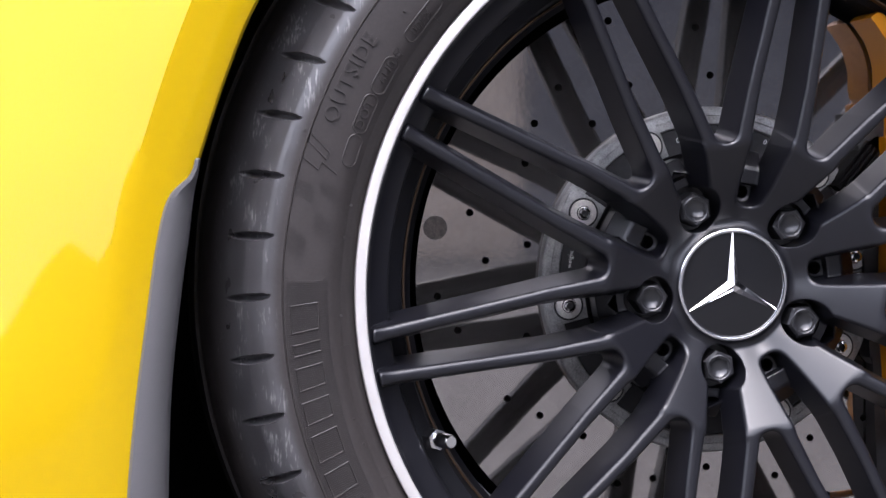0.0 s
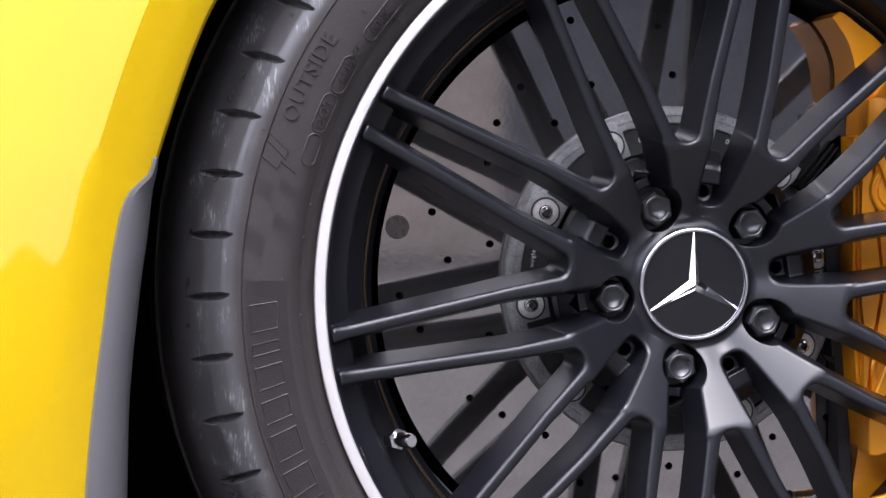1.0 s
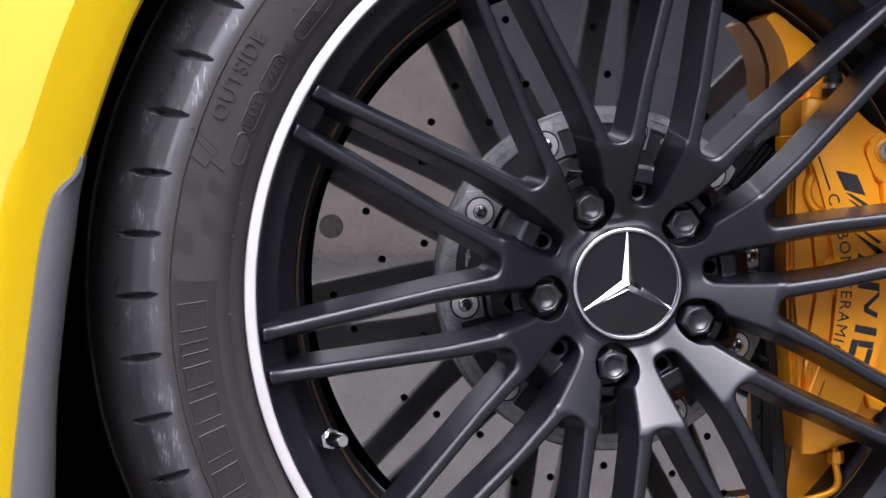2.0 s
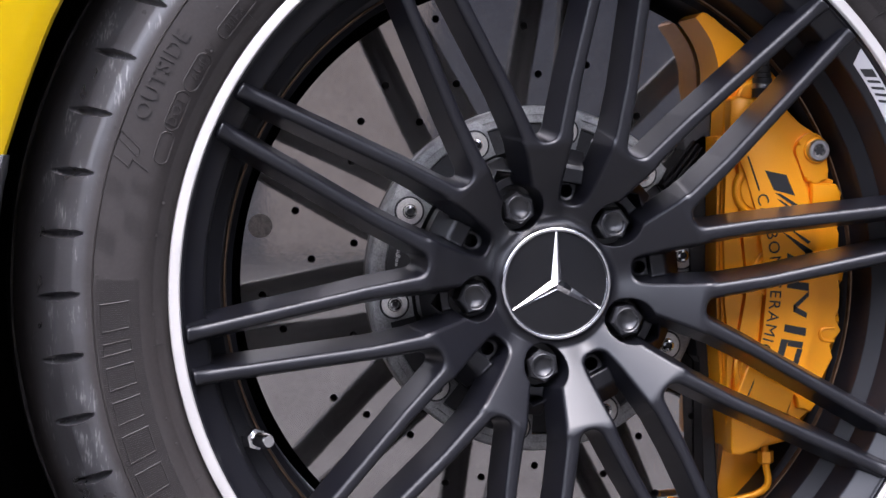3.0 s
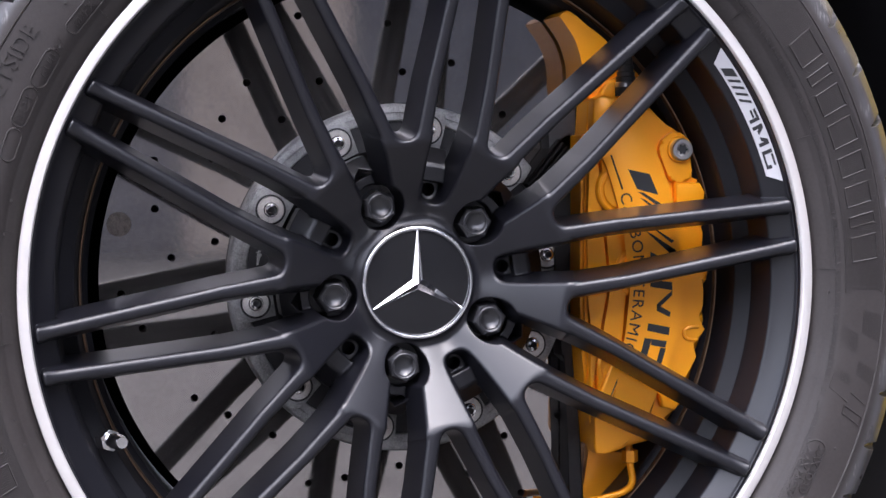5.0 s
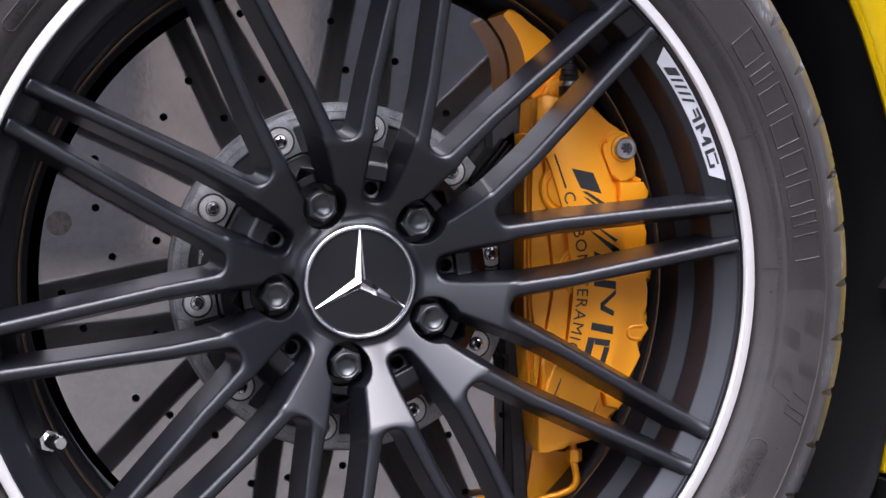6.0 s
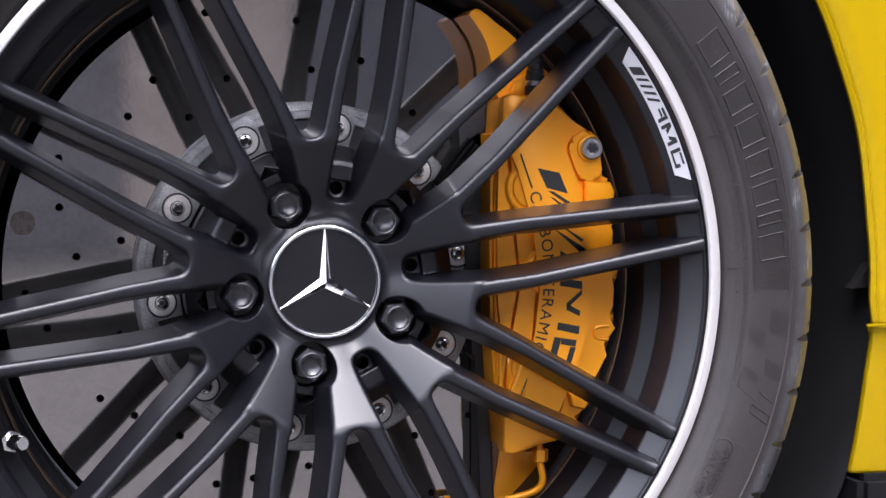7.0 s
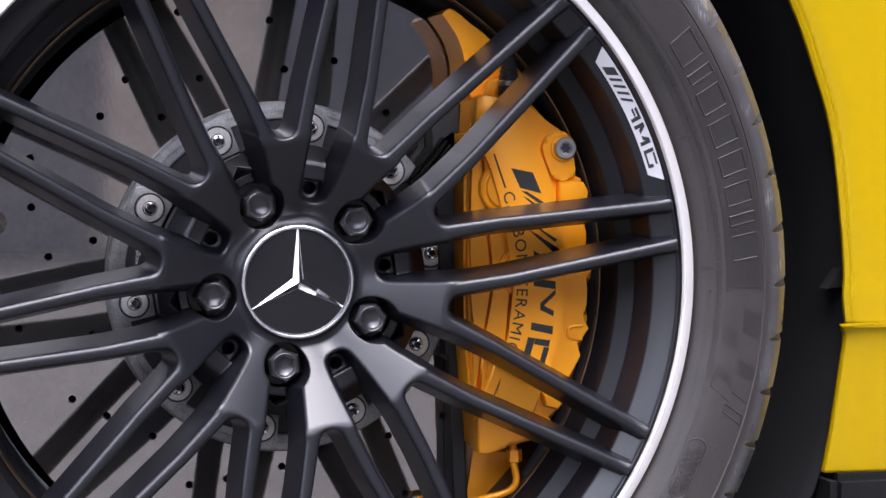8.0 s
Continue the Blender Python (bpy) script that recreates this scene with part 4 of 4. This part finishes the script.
part("print", lettering("CARBON CERAMIC", 0.0116, 0.1523, 22.4, plate, 0.00025, 1.17, 0.0), INK, caliper, "black lettering")
part("print_line", rod([(0.1349, 0.0014, ZC + 0.0849), (0.1433, 0.0014, ZC + 0.0619)], 0.0006, 6), INK, caliper)
SHAPES = (((0.1472, 0.0753), (0.1627, 0.0723), (0.1691, 0.0581), (0.1539, 0.0619)), ((0.1545, 0.0600), (0.1585, 0.0595), (0.1745, 0.0500), (0.1700, 0.0498)), ((0.1560, 0.0560), (0.1590, 0.0550), (0.1760, 0.0440), (0.1715, 0.0440)),
          ((0.1590, 0.0480), (0.1610, 0.0465), (0.1790, 0.0350), (0.1750, 0.0350)), ((0.1605, 0.0400), (0.1620, 0.0380), (0.1812, 0.0265), (0.1790, 0.0250)),
          ((0.1600, 0.0335), (0.1650, 0.0310), (0.1820, 0.0205), (0.1820, 0.0165), (0.1770, 0.0190)), ((0.1770, 0.0225), (0.1825, 0.0200), (0.1830, 0.0090), (0.1775, 0.0095)), ((0.1640, 0.0190), (0.1690, 0.0165), (0.1695, 0.0100), (0.1640, 0.0110)),
          ((0.1640, 0.0000), (0.1800, -0.0020), (0.1802, -0.0075), (0.1642, -0.0050)), ((0.1802, -0.0075), (0.1800, -0.0110), (0.1690, -0.0210), (0.1690, -0.0170)), ((0.1690, -0.0170), (0.1690, -0.0215), (0.1785, -0.0260), (0.1790, -0.0225)), ((0.1630, -0.0300), (0.1785, -0.0330), (0.1780, -0.0385), (0.1622, -0.0350)),
          ((0.1605, -0.0400), (0.1655, -0.0408), (0.1610, -0.0570), (0.1565, -0.0550)), ((0.1655, -0.0408), (0.1765, -0.0425), (0.1755, -0.0470), (0.1650, -0.0450)), ((0.1720, -0.0470), (0.1760, -0.0475), (0.1715, -0.0620), (0.1680, -0.0605)))
for pts in SHAPES:
    part("print_shape", slab([(x, z) for x, z in pts], 0.0012, 0.0020), INK, caliper)
own(caliper)

# ---------------------------------------------------------------- car body
car = empty("car_body", (0, 0.3, GROUND), "glossy yellow car body around the front wheel arch", "car body")


def sheet(rows):
    bm = bmesh.new()
    g = [[bm.verts.new(p) for p in row] for row in rows]
    for p, q in zip(g, g[1:]):
        for k in range(len(p) - 1):
            bm.faces.new((p[k], p[k + 1], q[k + 1], q[k]))
    return bm


# front bumper side and fender: from the sill of the bumper up over the arch
EDGE = [(-0.380, -0.22), (-0.378, -0.15), (-0.3765, -0.1148), (-0.3740, -0.0678), (-0.3685, -0.0083), (-0.3640, 0.0345), (-0.3590, 0.0620), (-0.3527, 0.0821),
        (-0.3358, 0.1331), (-0.3175, 0.1760), (-0.285, 0.228), (-0.230, 0.285), (-0.150, 0.335), (-0.040, 0.362)]
edge = curve([(x, z, 0) for x, z in EDGE], 90)
rows = []
for i, e in enumerate(edge):
    d = (edge[min(i + 14, 90)] - edge[max(i - 14, 0)]).normalized()
    outward = Vector((-d.y, d.x, 0))
    if outward.x > 0.2:
        outward = -outward
    row = []
    for w, y in ((0.004, -0.050), (0.0005, -0.074), (0.0, -0.082), (0.0012, -0.0845), (0.004, -0.0856), (0.015, -0.0866), (0.026, -0.0870), (0.033, -0.0868), (0.038, -0.0864), (0.044, -0.0858), (0.052, -0.0848), (0.065, -0.0832), (0.08, -0.0812), (0.10, -0.078),
                 (0.14, -0.066), (0.19, -0.046), (0.25, -0.016), (0.33, 0.03), (0.45, 0.12)):
        z = e.y + outward.y * w
        lean = 0.21 * (z + 0.07 + math.hypot(z + 0.07, 0.04)) * (1 - math.exp(-max(0.0, w - 0.034) / 0.09))
        row.append((e.x + outward.x * w, y + lean, ZC + z))
    rows.append(row)
part("front_fender", sheet(rows), YELLOW, car, "glossy yellow front fender")

FIN_OUT = [(-0.400, -0.22), (-0.3955, -0.15), (-0.3940, -0.1148), (-0.3897, -0.0678), (-0.3819, -0.0083), (-0.3757, 0.0345), (-0.3689, 0.0600), (-0.3565, 0.0732), (-0.3530, 0.0830)]
FIN_IN = [(-0.375, -0.22), (-0.3730, -0.15), (-0.3722, -0.1155), (-0.3700, -0.0549), (-0.3636, 0.0047), (-0.3594, 0.0344), (-0.3559, 0.0624), (-0.3535, 0.0735), (-0.3520, 0.0840)]
fo, fi = curve([(x, z, 0) for x, z in FIN_OUT], 60), curve([(x, z, 0) for x, z in FIN_IN], 60)
rows = []
for o, i in zip(fo, fi):
    row = []
    for s, y in ((0.0, -0.080), (0.0, -0.090), (0.06, -0.0925), (0.25, -0.0925), (0.55, -0.0905), (0.82, -0.0860), (0.95, -0.080), (1.0, -0.070), (0.98, -0.030)):
        row.append((o.x + (i.x - o.x) * s, y, ZC + o.y + (i.y - o.y) * s))
    rows.append(row)
part("arch_trim", sheet(rows), GREY_TRIM, car, "grey plastic wheel-arch trim")

# panel behind the wheel and the side sill under it
REAR = [(0.300, 0.300), (0.345, 0.255), (0.3798, 0.2006), (0.3992, 0.1553), (0.4166, 0.1011), (0.4260, 0.0334), (0.4291, -0.0006), (0.4290, -0.0219), (0.4313, -0.0398)]
re = curve([(x, z, 0) for x, z in REAR], 60)
rows = []
for e in re:
    rows.append([(e.x + w, y, ZC + e.y) for w, y in ((0.0, 0.0535), (0.0006, 0.0515), (0.0025, 0.050), (0.0040, 0.0508), (0.0050, 0.0500), (0.008, 0.0485), (0.02, 0.047), (0.06, 0.044), (0.15, 0.04), (0.40, 0.04), (1.2, 0.05))])
part("rear_fender_panel", sheet(rows), YELLOW, car, "glossy yellow panel behind the wheel arch")
SILL = [(0.4262, -0.0418), (0.4272, -0.0440), (0.4302, -0.0518), (0.4282, -0.0774), (0.4232, -0.1200), (0.4178, -0.1541)]
se = curve([(x, z, 0) for x, z in SILL], 40)
rows = []
for n, e in enumerate(se):
    k = n / 40
    rows.append([(e.x + w, y + 0.012 * k, ZC + e.y + (0.0012 * min(1, w / 0.02) if n == 0 else 0) - 0.001 * k * w) for w, y in ((0.0, 0.0495), (0.0015, 0.0465), (0.005, 0.045), (0.012, 0.0440), (0.04, 0.042), (0.15, 0.038), (0.40, 0.038), (1.2, 0.045))])
first = rows[0]
rows.insert(0, [(x, y + 0.004, z + 0.0003) for x, y, z in first])
part("side_sill", sheet(rows), YELLOW, car, "yellow side sill behind the front wheel")
bm = bmesh.new()
bmesh.ops.create_cube(bm, size=1.0, matrix=Matrix.LocRotScale((0.82, 0.12, ZC - 0.1541 - 0.035), None, (0.80, 0.15, 0.070)))
bmesh.ops.bevel(bm, geom=bm.edges[:], offset=0.006, segments=2, affect="EDGES")
part("sill_base", bm, LINER, car, "black plastic under the sill")

# the fender over the wheel joins both sides
OVER = [(-0.040, 0.362, -0.085), (0.060, 0.364, -0.075), (0.150, 0.345, -0.045), (0.230, 0.322, -0.010), (0.300, 0.300, 0.040)]
rows = []
for e in curve(OVER, 30):
    k = (e.x + 0.04) / 0.34
    rows.append([(e.x + 0.15 * k * w, e.z + y, ZC + e.y + w) for w, y in ((0.003, 0.035), (0.0, 0.004), (0.002, 0.0), (0.03, -0.002), (0.08, 0.006), (0.15, 0.03), (0.25, 0.08), (0.40, 0.22))])
part("upper_fender", sheet(rows), YELLOW, car, "glossy yellow fender over the wheel")

# arch liner: a deep dark shell round the wheel
bm = ring([(0.445, 0.062), (0.440, 0.075), (0.430, 0.10), (0.425, 0.30), (0.30, 0.34), (0.05, 0.35)], 72, -65, 245)
part("arch_liner", bm, LINER, car, "black textured wheel-arch liner")
part("arch_liner", ring([(0.40, -0.060), (0.41, 0.02), (0.425, 0.30)], 72, 100, 245), LINER, car)
part("liner_clip", slab([(0.4376, 0.0051), (0.4231, -0.015), (0.438, -0.0143)], 0.067, 0.080, 0.001), LINER, car, "small dark grey clip")
for panel in car.children:
    if panel.name not in ("sill_base", "liner_clip"):
        thick = panel.modifiers.new("thickness", "SOLIDIFY")
        thick.thickness, thick.offset = 0.0024, 0.0
own(car)
